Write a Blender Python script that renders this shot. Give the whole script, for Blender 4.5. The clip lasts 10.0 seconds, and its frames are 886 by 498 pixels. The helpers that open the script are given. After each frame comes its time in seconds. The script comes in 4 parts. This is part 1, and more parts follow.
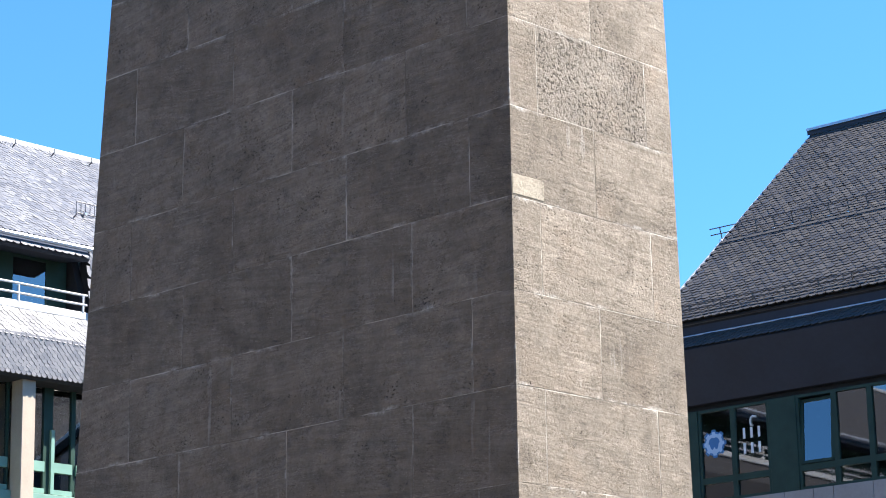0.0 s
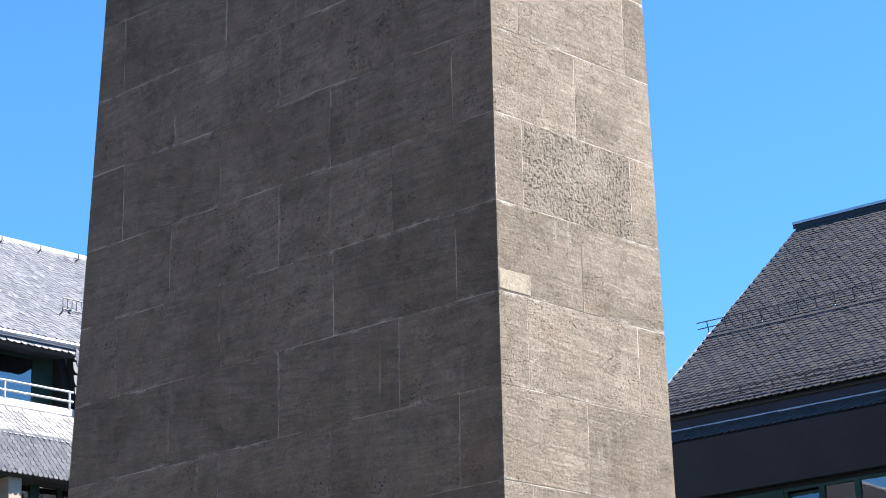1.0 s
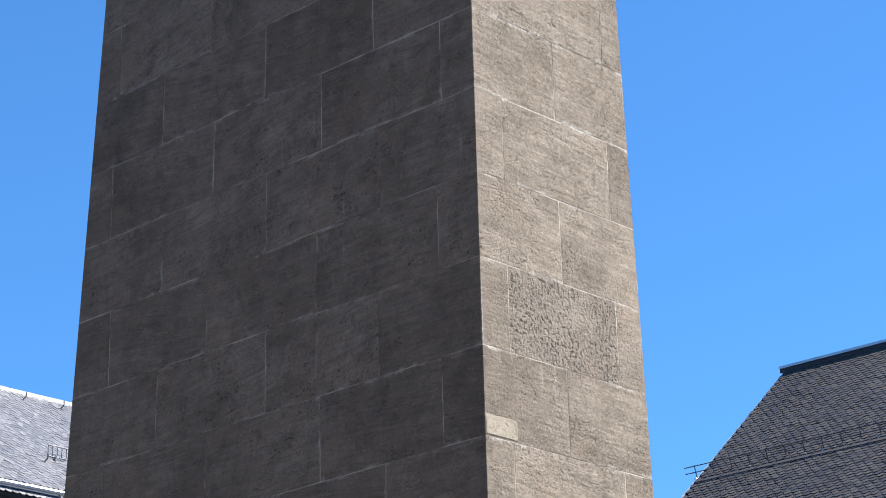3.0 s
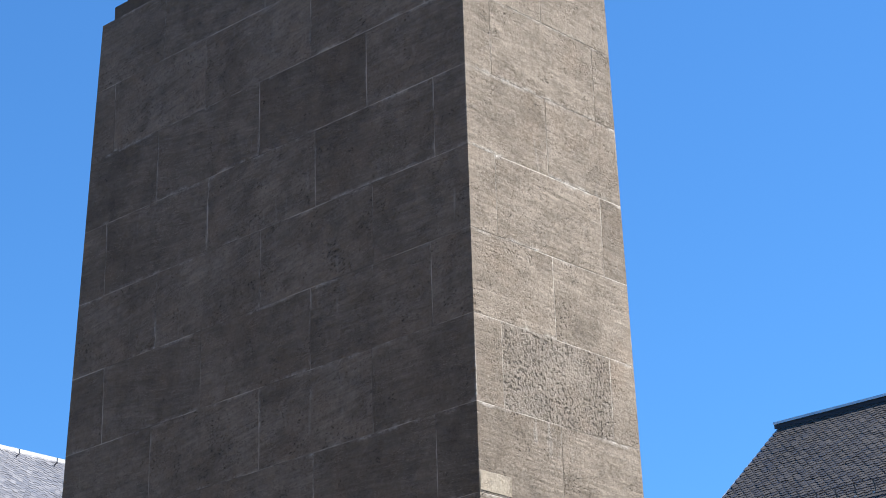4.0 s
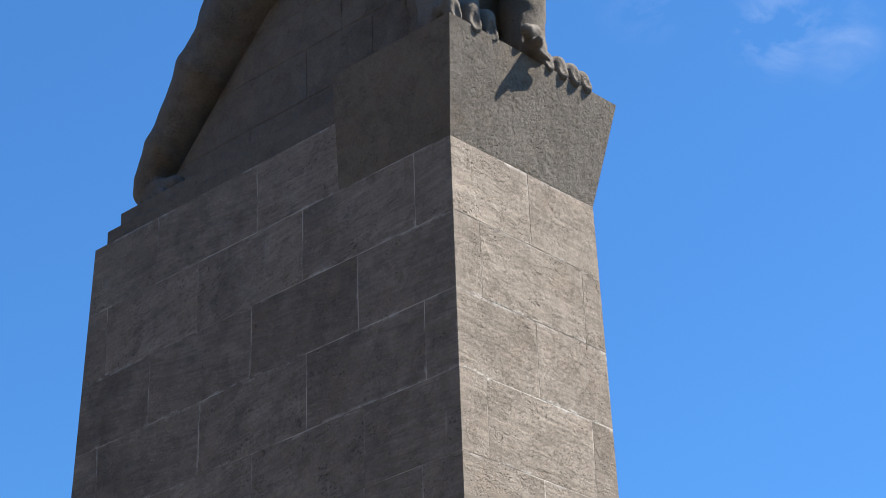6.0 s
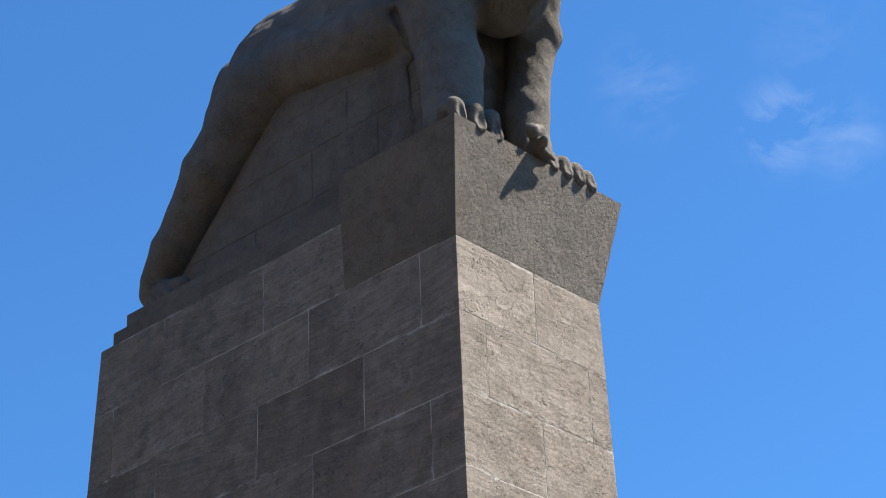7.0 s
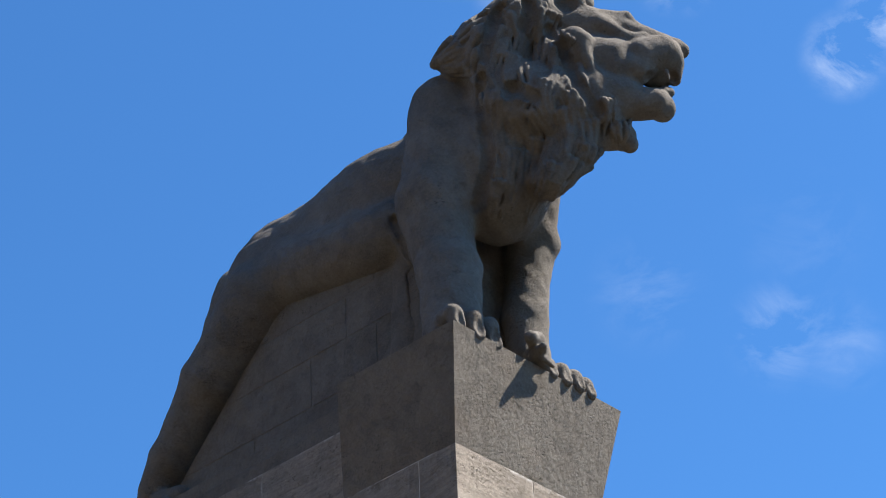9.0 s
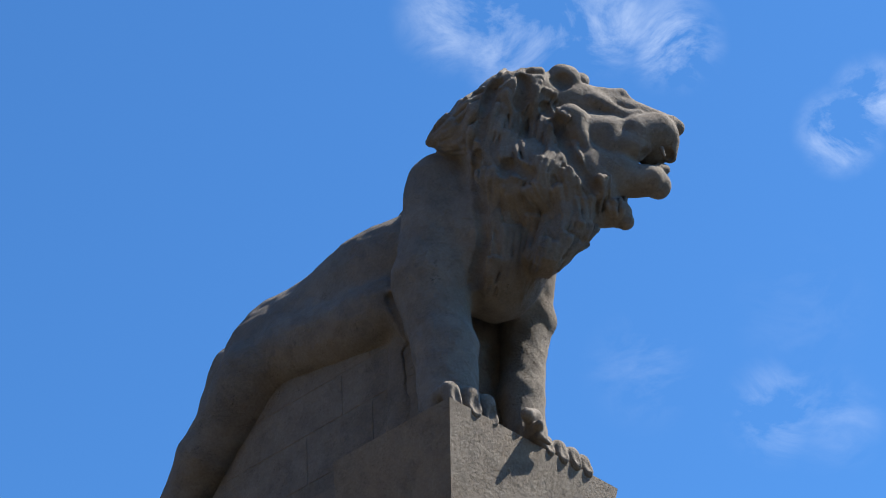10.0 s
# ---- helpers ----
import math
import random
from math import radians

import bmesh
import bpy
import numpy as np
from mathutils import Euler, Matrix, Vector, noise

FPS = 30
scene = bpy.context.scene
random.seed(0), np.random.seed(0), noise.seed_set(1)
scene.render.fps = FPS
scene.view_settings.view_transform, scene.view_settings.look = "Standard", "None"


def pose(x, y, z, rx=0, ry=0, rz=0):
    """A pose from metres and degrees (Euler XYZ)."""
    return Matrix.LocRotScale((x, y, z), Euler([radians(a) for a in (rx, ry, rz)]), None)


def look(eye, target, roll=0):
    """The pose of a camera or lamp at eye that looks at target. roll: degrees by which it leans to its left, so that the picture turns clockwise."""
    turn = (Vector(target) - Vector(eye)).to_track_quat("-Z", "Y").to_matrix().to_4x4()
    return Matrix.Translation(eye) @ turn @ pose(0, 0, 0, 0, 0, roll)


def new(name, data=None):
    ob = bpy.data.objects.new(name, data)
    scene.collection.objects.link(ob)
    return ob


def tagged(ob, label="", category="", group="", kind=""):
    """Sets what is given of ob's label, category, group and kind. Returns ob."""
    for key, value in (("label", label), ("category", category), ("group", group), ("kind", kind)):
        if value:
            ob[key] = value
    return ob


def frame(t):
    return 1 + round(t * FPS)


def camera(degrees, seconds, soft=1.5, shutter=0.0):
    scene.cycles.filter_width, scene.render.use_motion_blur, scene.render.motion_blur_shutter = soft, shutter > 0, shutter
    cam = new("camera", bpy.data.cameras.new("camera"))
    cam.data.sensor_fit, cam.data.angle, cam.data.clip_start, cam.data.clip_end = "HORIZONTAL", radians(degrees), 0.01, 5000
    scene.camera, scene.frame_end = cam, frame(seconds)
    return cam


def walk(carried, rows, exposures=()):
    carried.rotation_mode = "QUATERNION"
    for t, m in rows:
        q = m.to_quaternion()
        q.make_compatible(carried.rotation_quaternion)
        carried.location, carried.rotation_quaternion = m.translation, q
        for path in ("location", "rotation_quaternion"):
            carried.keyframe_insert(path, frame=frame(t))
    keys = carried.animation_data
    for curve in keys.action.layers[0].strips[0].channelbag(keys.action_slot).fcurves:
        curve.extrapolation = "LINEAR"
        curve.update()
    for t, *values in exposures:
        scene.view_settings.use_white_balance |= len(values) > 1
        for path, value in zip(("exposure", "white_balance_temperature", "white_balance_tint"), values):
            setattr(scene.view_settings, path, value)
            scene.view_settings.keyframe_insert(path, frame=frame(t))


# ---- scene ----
cam = camera(21.795, 10.0, 1.0)
PATH = [
    (0.0, pose(0, 0, 1.6, 104.628, 1.223, 0.319)),
    (0.5, pose(0, 0, 1.6, 106.111, 1.427, 0.089)),
    (1.0, pose(0, 0, 1.6, 106.986, 1.529, 0.067)),
    (1.5, pose(0, 0, 1.6, 107.932, 1.653, 0.094)),
    (2.0, pose(0, 0, 1.6, 109.076, 1.692, 0.079)),
    (2.5, pose(0, 0, 1.6, 109.967, 1.712, -0.023)),
    (2.7, pose(0, 0, 1.6, 110.255, 1.742, -0.116)),
    (3.8, pose(0, 0, 1.6, 111.557, 1.910, -0.284)),
    (4.0, pose(0, 0, 1.6, 111.986, 1.937, -0.310)),
    (4.5, pose(0, 0, 1.6, 113.576, 1.859, -0.558)),
    (5.0, pose(0, 0, 1.6, 115.307, 2.053, -0.521)),
    (5.2, pose(0, 0, 1.6, 115.967, 2.077, -0.520)),
    (6.3, pose(0, 0, 1.6, 118.082, 2.233, -0.353)),
    (6.5, pose(0, 0, 1.6, 118.570, 2.258, -0.285)),
    (7.0, pose(0, 0, 1.6, 120.023, 2.375, -0.156)),
    (7.5, pose(0, 0, 1.6, 121.249, 2.410, -0.116)),
    (8.0, pose(0, 0, 1.6, 122.532, 2.451, -0.059)),
    (8.5, pose(0, 0, 1.6, 124.056, 2.429, -0.076)),
    (9.0, pose(0, 0, 1.6, 125.188, 2.543, -0.076)),
    (9.5, pose(0, 0, 1.6, 126.227, 2.589, -0.130)),
    (10.0, pose(0, 0, 1.6, 127.108, 2.671, -0.104)),
]
walk(cam, PATH, [(0, 1.82), (1.0, 1.68), (2.5, 1.42), (4.5, 1.26), (6.5, 1.24), (10, 1.28)])
# ---------------------------------------------------------------- light
SUN_AZ, SUN_EL = 88.5, 54.5          # clockwise from +y, above the horizon
world = bpy.data.worlds.new("sky")
scene.world = world
world.use_nodes = True
wn, wl = world.node_tree.nodes, world.node_tree.links
wn.clear()
w_out = wn.new("ShaderNodeOutputWorld")
w_bg = wn.new("ShaderNodeBackground")
w_sky = wn.new("ShaderNodeTexSky")
w_sky.sky_type = "NISHITA"
w_sky.sun_disc = False
w_sky.sun_elevation, w_sky.sun_rotation = radians(SUN_EL), radians(SUN_AZ)
w_sky.air_density, w_sky.dust_density, w_sky.ozone_density = 1.0, 0.3, 3.0
w_bg.inputs["Strength"].default_value = 0.063
w_tc = wn.new("ShaderNodeTexCoord")
# thin streaky clouds: stretched noise, kept to a few banks of the sky
w_map = wn.new("ShaderNodeMapping")
w_map.inputs["Rotation"].default_value = (0.2, 0.5, 0.35)
w_map.inputs["Scale"].default_value = (9, 9, 15)
wl.new(w_tc.outputs["Generated"], w_map.inputs["Vector"])
w_no = wn.new("ShaderNodeTexNoise")
w_no.inputs["Scale"].default_value = 2.6
w_no.inputs["Detail"].default_value = 9
w_no.inputs["Roughness"].default_value = 0.62
w_no.inputs["Distortion"].default_value = 0.6
wl.new(w_map.outputs[0], w_no.inputs["Vector"])
w_ramp = wn.new("ShaderNodeMapRange")
w_ramp.inputs[1].default_value, w_ramp.inputs[2].default_value = 0.43, 0.84
wl.new(w_no.outputs["Fac"], w_ramp.inputs[0])
CLOUDS = [(2.9, 42.8, 1.7, 0.55), (4.8, 42.3, 1.9, 0.70), (6.6, 42.5, 1.7, 0.60), (8.2, 42.3, 1.6, 0.65), (10.1, 41.6, 1.5, 0.75), (14.9, 38.7, 1.3, 0.85), (16.1, 39.4, 1.2, 0.75), (7.9, 33.6, 1.8, 0.15), (11.6, 32.2, 1.6, 0.36), (13.1, 31.8, 1.6, 0.22), (12.8, 34.6, 2.0, 0.08)]
w_sum = None
for az, el, rad, amount in CLOUDS:
    d = wn.new("ShaderNodeVectorMath")
    d.operation = "DISTANCE"
    a, e = radians(az), radians(el)
    d.inputs[1].default_value = (math.sin(a) * math.cos(e), math.cos(a) * math.cos(e), math.sin(e))
    wl.new(w_tc.outputs["Generated"], d.inputs[0])
    m = wn.new("ShaderNodeMapRange")
    m.interpolation_type = "SMOOTHSTEP"
    m.inputs[1].default_value, m.inputs[2].default_value = radians(rad), radians(rad * 0.15)
    m.inputs[3].default_value, m.inputs[4].default_value = 0.0, amount
    wl.new(d.outputs["Value"], m.inputs[0])
    if w_sum is None:
        w_sum = m.outputs[0]
    else:
        ad = wn.new("ShaderNodeMath")
        ad.operation = "MAXIMUM"
        wl.new(w_sum, ad.inputs[0])
        wl.new(m.outputs[0], ad.inputs[1])
        w_sum = ad.outputs[0]
w_fac = wn.new("ShaderNodeMath")
w_fac.operation = "MULTIPLY"
wl.new(w_sum, w_fac.inputs[0])
wl.new(w_ramp.outputs[0], w_fac.inputs[1])
w_tint = wn.new("ShaderNodeMixRGB")
w_tint.blend_type = "MULTIPLY"
w_tint.inputs[0].default_value = 1.0
w_tint.inputs[2].default_value = (0.49, 0.98, 1.40, 1)
wl.new(w_sky.outputs[0], w_tint.inputs[1])
w_mix = wn.new("ShaderNodeMixRGB")
w_mix.inputs[2].default_value = (7.5, 8.2, 9.0, 1)
wl.new(w_fac.outputs[0], w_mix.inputs[0])
wl.new(w_tint.outputs[0], w_mix.inputs[1])
wl.new(w_mix.outputs[0], w_bg.inputs["Color"])
wl.new(w_bg.outputs[0], w_out.inputs[0])

sun_data = bpy.data.lights.new("sun", "SUN")
sun_data.energy, sun_data.angle, sun_data.color = 5.0, radians(0.53), (1.0, 0.935, 0.865)
sun = new("sun", sun_data)
_a, _e = radians(SUN_AZ), radians(SUN_EL)
sun.matrix_world = look((60 * math.sin(_a), 60 * math.cos(_a), 80), (60 * math.sin(_a) - math.sin(_a) * math.cos(_e), 60 * math.cos(_a) - math.cos(_a) * math.cos(_e), 80 - math.sin(_e)))


# ---------------------------------------------------------------- materials
B_DARK, B_LIT, B_BACK, B_FAR = 0.0298, 0.01855, 0.0521, -0.00685   # batter of the four faces of the pillar


def mat(name):
    m = bpy.data.materials.new(name)
    m.use_nodes = True
    return m, m.node_tree.nodes, m.node_tree.links, m.node_tree.nodes["Principled BSDF"]


def coords(n, l, scale=(1, 1, 1), shuffle=0.0):
    """Object coordinates; shuffle moves them by the object's own random number."""
    tc = n.new("ShaderNodeTexCoord")
    mp = n.new("ShaderNodeMapping")
    mp.inputs["Scale"].default_value = scale
    src = tc.outputs["Object"]
    if shuffle:
        oi = n.new("ShaderNodeObjectInfo")
        mul = n.new("ShaderNodeVectorMath")
        mul.operation = "MULTIPLY_ADD"
        cmb = n.new("ShaderNodeCombineXYZ")
        for i in range(3):
            l.new(oi.outputs["Random"], cmb.inputs[i])
        mul.inputs[1].default_value = (shuffle, shuffle * 1.7, shuffle * 2.3)
        l.new(cmb.outputs[0], mul.inputs[0])
        l.new(src, mul.inputs[2])
        src = mul.outputs[0]
    l.new(src, mp.inputs["Vector"])
    return mp.outputs[0]


def tex(n, l, vec, scale, detail=4, rough=0.55, dist=0.0):
    t = n.new("ShaderNodeTexNoise")
    t.inputs["Scale"].default_value = scale
    t.inputs["Detail"].default_value = detail
    t.inputs["Roughness"].default_value = rough
    t.inputs["Distortion"].default_value = dist
    l.new(vec, t.inputs["Vector"])
    return t.outputs["Fac"]


def ranged(n, l, v, a, b, c=0.0, d=1.0):
    m = n.new("ShaderNodeMapRange")
    for i, x in enumerate((a, b, c, d)):
        m.inputs[i + 1].default_value = x
    l.new(v, m.inputs[0])
    return m.outputs[0]


def mix(n, l, fac, a, b, kind="MIX"):
    m = n.new("ShaderNodeMixRGB")
    m.blend_type = kind
    for i, x in enumerate((fac, a, b)):
        if isinstance(x, (int, float)):
            m.inputs[i].default_value = x if i == 0 else (x, x, x, 1)
        elif isinstance(x, tuple):
            m.inputs[i].default_value = (*x, 1)
        else:
            l.new(x, m.inputs[i])
    return m.outputs[0]


def maths(n, l, op, a, b):
    m = n.new("ShaderNodeMath")
    m.operation = op
    for i, x in enumerate((a, b)):
        if isinstance(x, (int, float)):
            m.inputs[i].default_value = x
        else:
            l.new(x, m.inputs[i])
    return m.outputs[0]


def bump(n, l, height, bsdf, strength, distance):
    b = n.new("ShaderNodeBump")
    b.inputs["Strength"].default_value = strength
    b.inputs["Distance"].default_value = distance
    l.new(height, b.inputs["Height"])
    l.new(b.outputs[0], bsdf.inputs["Normal"])


def stone(name, light, mid, grime, pits=0.5, shuffle=9.0, relief=0.02, bedding=True, grimy=0.55, lime=0.0, dense=None):
    """Weathered shelly limestone: tilted bedding streaks, pits, soot in patches, lime run out of the joints."""
    m, n, l, b = mat(name)
    v = coords(n, l, (1, 1, 1), shuffle)
    tc = n.new("ShaderNodeTexCoord")
    oi = n.new("ShaderNodeObjectInfo")
    # bedding: each block lies at its own small angle
    rot = n.new("ShaderNodeVectorRotate")
    rot.rotation_type = "X_AXIS"
    l.new(v, rot.inputs["Vector"])
    if shuffle:
        l.new(ranged(n, l, oi.outputs["Random"], 0, 1, -0.14, 0.14), rot.inputs["Angle"])
    rot2 = n.new("ShaderNodeVectorRotate")
    rot2.rotation_type = "Y_AXIS"
    l.new(rot.outputs[0], rot2.inputs["Vector"])
    rot2.inputs["Angle"].default_value = -0.06
    mp = n.new("ShaderNodeMapping")
    mp.inputs["Scale"].default_value = (1.0, 1.0, 10.0)
    l.new(rot2.outputs[0], mp.inputs["Vector"])
    big = tex(n, l, v, 1.1, 4, 0.55)
    blot = tex(n, l, v, 3.6, 5, 0.62, 0.4)
    med = tex(n, l, v, 9.0, 5, 0.62)
    fine = tex(n, l, v, 48.0, 5, 0.7)
    bed = tex(n, l, mp.outputs[0], 2.8, 10, 0.70, 0.7)
    col = mix(n, l, ranged(n, l, bed if bedding else blot, 0.36, 0.66), mid, light)
    col = mix(n, l, ranged(n, l, big, 0.45, 0.68, 0.0, grimy), col, grime)
    col = mix(n, l, ranged(n, l, blot, 0.50, 0.68, 0.0, 0.55 * grimy), col, tuple(0.8 * c for c in grime))
    col = mix(n, l, ranged(n, l, tex(n, l, v, 2.2, 3), 0.52, 0.70, 0.0, 0.35), col, (light[0] * 1.02, light[1] * 0.93, light[2] * 0.86))
    col = mix(n, l, ranged(n, l, med, 0.35, 0.65, 0.25, 0.0), col, grime)
    col = mix(n, l, 1.0, col, ranged(n, l, fine, 0.3, 0.7, 0.84, 1.14), "MULTIPLY")
    if shuffle:
        col = mix(n, l, 1.0, col, ranged(n, l, oi.outputs["Random"], 0, 1, 0.89, 1.08), "MULTIPLY")
    # pits: shells weathered out, dense in some blocks and rare in others
    vo = n.new("ShaderNodeTexVoronoi")
    vo.inputs["Scale"].default_value = 30.0
    vw = n.new("ShaderNodeMapping")
    vw.inputs["Scale"].default_value = (1, 1, 1.7)
    jig = n.new("ShaderNodeTexNoise")
    jig.inputs["Scale"].default_value = 22.0
    l.new(rot2.outputs[0], jig.inputs["Vector"])
    jsc = n.new("ShaderNodeVectorMath")
    jsc.operation = "MULTIPLY_ADD"
    jsc.inputs[1].default_value = (0.05, 0.05, 0.05)
    l.new(jig.outputs["Color"], jsc.inputs[0])
    l.new(rot2.outputs[0], jsc.inputs[2])
    l.new(jsc.outputs[0], vw.inputs["Vector"])
    l.new(vw.outputs[0], vo.inputs["Vector"])
    hole = ranged(n, l, vo.outputs["Distance"], 0.34, 0.16)
    lo = ranged(n, l, oi.outputs["Random"], 0, 1, 0.60, 0.44) if shuffle else 0.55
    gate = n.new("ShaderNodeMapRange")
    gate.inputs[2].default_value = 0.68
    if dense is not None:
        gate.inputs[1].default_value, gate.inputs[2].default_value = dense, dense + 0.12
    elif shuffle:
        l.new(lo, gate.inputs[1])
    else:
        gate.inputs[1].default_value = lo
    l.new(tex(n, l, v, 4.2, 5, 0.7), gate.inputs[0])
    hole = maths(n, l, "MULTIPLY", maths(n, l, "MULTIPLY", hole, gate.outputs[0]), pits)
    if dense is not None:
        worm = ranged(n, l, tex(n, l, v, 40.0, 3, 0.55, 0.2), 0.50, 0.66)
        hole = maths(n, l, "MULTIPLY", worm, ranged(n, l, tex(n, l, v, 2.6, 4, 0.6), 0.38, 0.62, 0.20, 0.75))
    col = mix(n, l, hole, col, tuple(0.22 * c for c in mid))
    if lime:
        sep = n.new("ShaderNodeSeparateXYZ")
        l.new(tc.outputs["Generated"], sep.inputs[0])
        near = maths(n, l, "ABSOLUTE", maths(n, l, "SUBTRACT", sep.outputs[2], 0.5), 0)
        own = n.new("ShaderNodeSeparateXYZ")
        l.new(tc.outputs["Object"], own.inputs[0])
        edge = ranged(n, l, near, 0.455, 0.495)
        for along, across, lean in ((1, 0, B_DARK), (0, 1, B_LIT)):
            depth = maths(n, l, "SUBTRACT", own.outputs[across], maths(n, l, "MULTIPLY", own.outputs[2], lean))
            side = maths(n, l, "ABSOLUTE", maths(n, l, "SUBTRACT", sep.outputs[along], 0.5), 0)
            edge = maths(n, l, "MAXIMUM", edge, maths(n, l, "MULTIPLY", ranged(n, l, side, 0.480, 0.497), ranged(n, l, depth, 0.012, 0.006)))
        patch = ranged(n, l, tex(n, l, v, 2.4, 4, 0.6), 0.50, 0.60)
        grain = maths(n, l, "MULTIPLY", ranged(n, l, med, 0.38, 0.6), ranged(n, l, fine, 0.40, 0.56, 0.25, 1.0))
        run = maths(n, l, "MULTIPLY", maths(n, l, "MULTIPLY", edge, patch), maths(n, l, "MULTIPLY", grain, lime))
        vs = n.new("ShaderNodeMapping")
        vs.inputs["Scale"].default_value = (9, 9, 0.9)
        l.new(v, vs.inputs["Vector"])
        drip = maths(n, l, "MULTIPLY", ranged(n, l, tex(n, l, vs.outputs[0], 1.4, 3), 0.64, 0.74, 0, 0.35), ranged(n, l, tex(n, l, v, 1.9, 3), 0.52, 0.62))
        run = maths(n, l, "MAXIMUM", run, maths(n, l, "MULTIPLY", drip, lime))
        col = mix(n, l, run, col, (0.55, 0.52, 0.46))
    # broken hairlines along the bedding, dark where open and pale where filled
    line = tex(n, l, mp.outputs[0], 6.5, 6, 0.6, 1.8)
    off = maths(n, l, "ABSOLUTE", maths(n, l, "SUBTRACT", line, 0.5), 0)
    open_ = maths(n, l, "MULTIPLY", ranged(n, l, off, 0.011, 0.003), ranged(n, l, tex(n, l, v, 6.5, 3), 0.50, 0.58))
    off2 = maths(n, l, "ABSOLUTE", maths(n, l, "SUBTRACT", line, 0.57), 0)
    filled = maths(n, l, "MULTIPLY", ranged(n, l, off2, 0.013, 0.003), ranged(n, l, tex(n, l, v, 5.1, 3), 0.46, 0.56))
    k_line = 1.0 if bedding else 0.35
    col = mix(n, l, maths(n, l, "MULTIPLY", filled, 0.55 * k_line), col, tuple(min(1, 1.5 * c) for c in light))
    col = mix(n, l, maths(n, l, "MULTIPLY", open_, 0.75 * k_line), col, tuple(0.3 * c for c in mid))
    vf = n.new("ShaderNodeTexVoronoi")
    vf.inputs["Scale"].default_value = 75.0
    l.new(vw.outputs[0], vf.inputs["Vector"])
    speck = maths(n, l, "MULTIPLY", ranged(n, l, vf.outputs["Distance"], 0.30, 0.14), ranged(n, l, tex(n, l, v, 5.7, 4, 0.7), 0.47, 0.60))
    col = mix(n, l, maths(n, l, "MULTIPLY", speck, min(0.85 * pits, 0.85)), col, tuple(0.3 * c for c in mid))
    l.new(col, b.inputs["Base Color"])
    b.inputs["Roughness"].default_value = 0.92
    b.inputs["Specular IOR Level"].default_value = 0.2
    h = maths(n, l, "ADD", maths(n, l, "MULTIPLY", fine, 0.55), maths(n, l, "MULTIPLY", bed if bedding else med, 0.6))
    h = maths(n, l, "ADD", h, maths(n, l, "MULTIPLY", med, 0.12))
    h = maths(n, l, "SUBTRACT", h, maths(n, l, "MULTIPLY", hole, 0.9))
    h = maths(n, l, "SUBTRACT", h, maths(n, l, "MULTIPLY", maths(n, l, "ADD", open_, speck), 0.35))
    bump(n, l, h, b, 0.8, relief)
    return m


def plain(name, color, rough=0.6, metal=0.0, vary=0.15, scale=3.0, relief=0.0, stretch=(1, 1, 1), spec=0.5):
    """Paint, metal, plaster: a base colour with dirt and grain at two scales."""
    m, n, l, b = mat(name)
    v = coords(n, l, stretch)
    a = tex(n, l, v, scale, 5, 0.6)
    f = tex(n, l, v, scale * 14, 3, 0.6)
    k = maths(n, l, "ADD", ranged(n, l, a, 0.3, 0.7, 1 - vary, 1 + vary * 0.5), ranged(n, l, f, 0.3, 0.7, -vary * 0.3, vary * 0.3))
    l.new(mix(n, l, 1.0, color, k, "MULTIPLY"), b.inputs["Base Color"])
    l.new(ranged(n, l, a, 0.3, 0.7, rough * 0.85, min(1, rough * 1.15)), b.inputs["Roughness"])
    b.inputs["Metallic"].default_value = metal
    b.inputs["Specular IOR Level"].default_value = spec
    if relief:
        bump(n, l, f, b, 0.5, relief)
    return m


def slate_mat(name, color, spread, rough, island=False):
    m, n, l, b = mat(name)
    v = coords(n, l)
    if island:
        r = n.new("ShaderNodeNewGeometry").outputs["Random Per Island"]
    else:
        r = n.new("ShaderNodeObjectInfo").outputs["Random"]
    k = maths(n, l, "ADD", ranged(n, l, r, 0, 1, 1 - spread, 1 + spread), ranged(n, l, tex(n, l, v, 9, 4), 0.3, 0.7, -0.12, 0.12))
    k = maths(n, l, "ADD", k, ranged(n, l, tex(n, l, v, 0.7, 3), 0.35, 0.65, -0.12, 0.12))
    l.new(mix(n, l, 1.0, color, k, "MULTIPLY"), b.inputs["Base Color"])
    l.new(ranged(n, l, r, 0, 1, rough - 0.08, rough + 0.12), b.inputs["Roughness"])
    bump(n, l, tex(n, l, v, 60, 3), b, 0.4, 0.004)
    return m


def glass_mat(name, tint, gloss=0.02):
    m = bpy.data.materials.new(name)
    m.use_nodes = True
    n, l = m.node_tree.nodes, m.node_tree.links
    n.clear()
    o = n.new("ShaderNodeOutputMaterial")
    t, g, mx, fr = n.new("ShaderNodeBsdfTransparent"), n.new("ShaderNodeBsdfGlossy"), n.new("ShaderNodeMixShader"), n.new("ShaderNodeFresnel")
    t.inputs[0].default_value = (*tint, 1)
    g.inputs["Roughness"].default_value = gloss
    fr.inputs[0].default_value = 3.0
    l.new(fr.outputs[0], mx.inputs[0])
    l.new(t.outputs[0], mx.inputs[1])
    l.new(g.outputs[0], mx.inputs[2])
    l.new(mx.outputs[0], o.inputs[0])
    return m


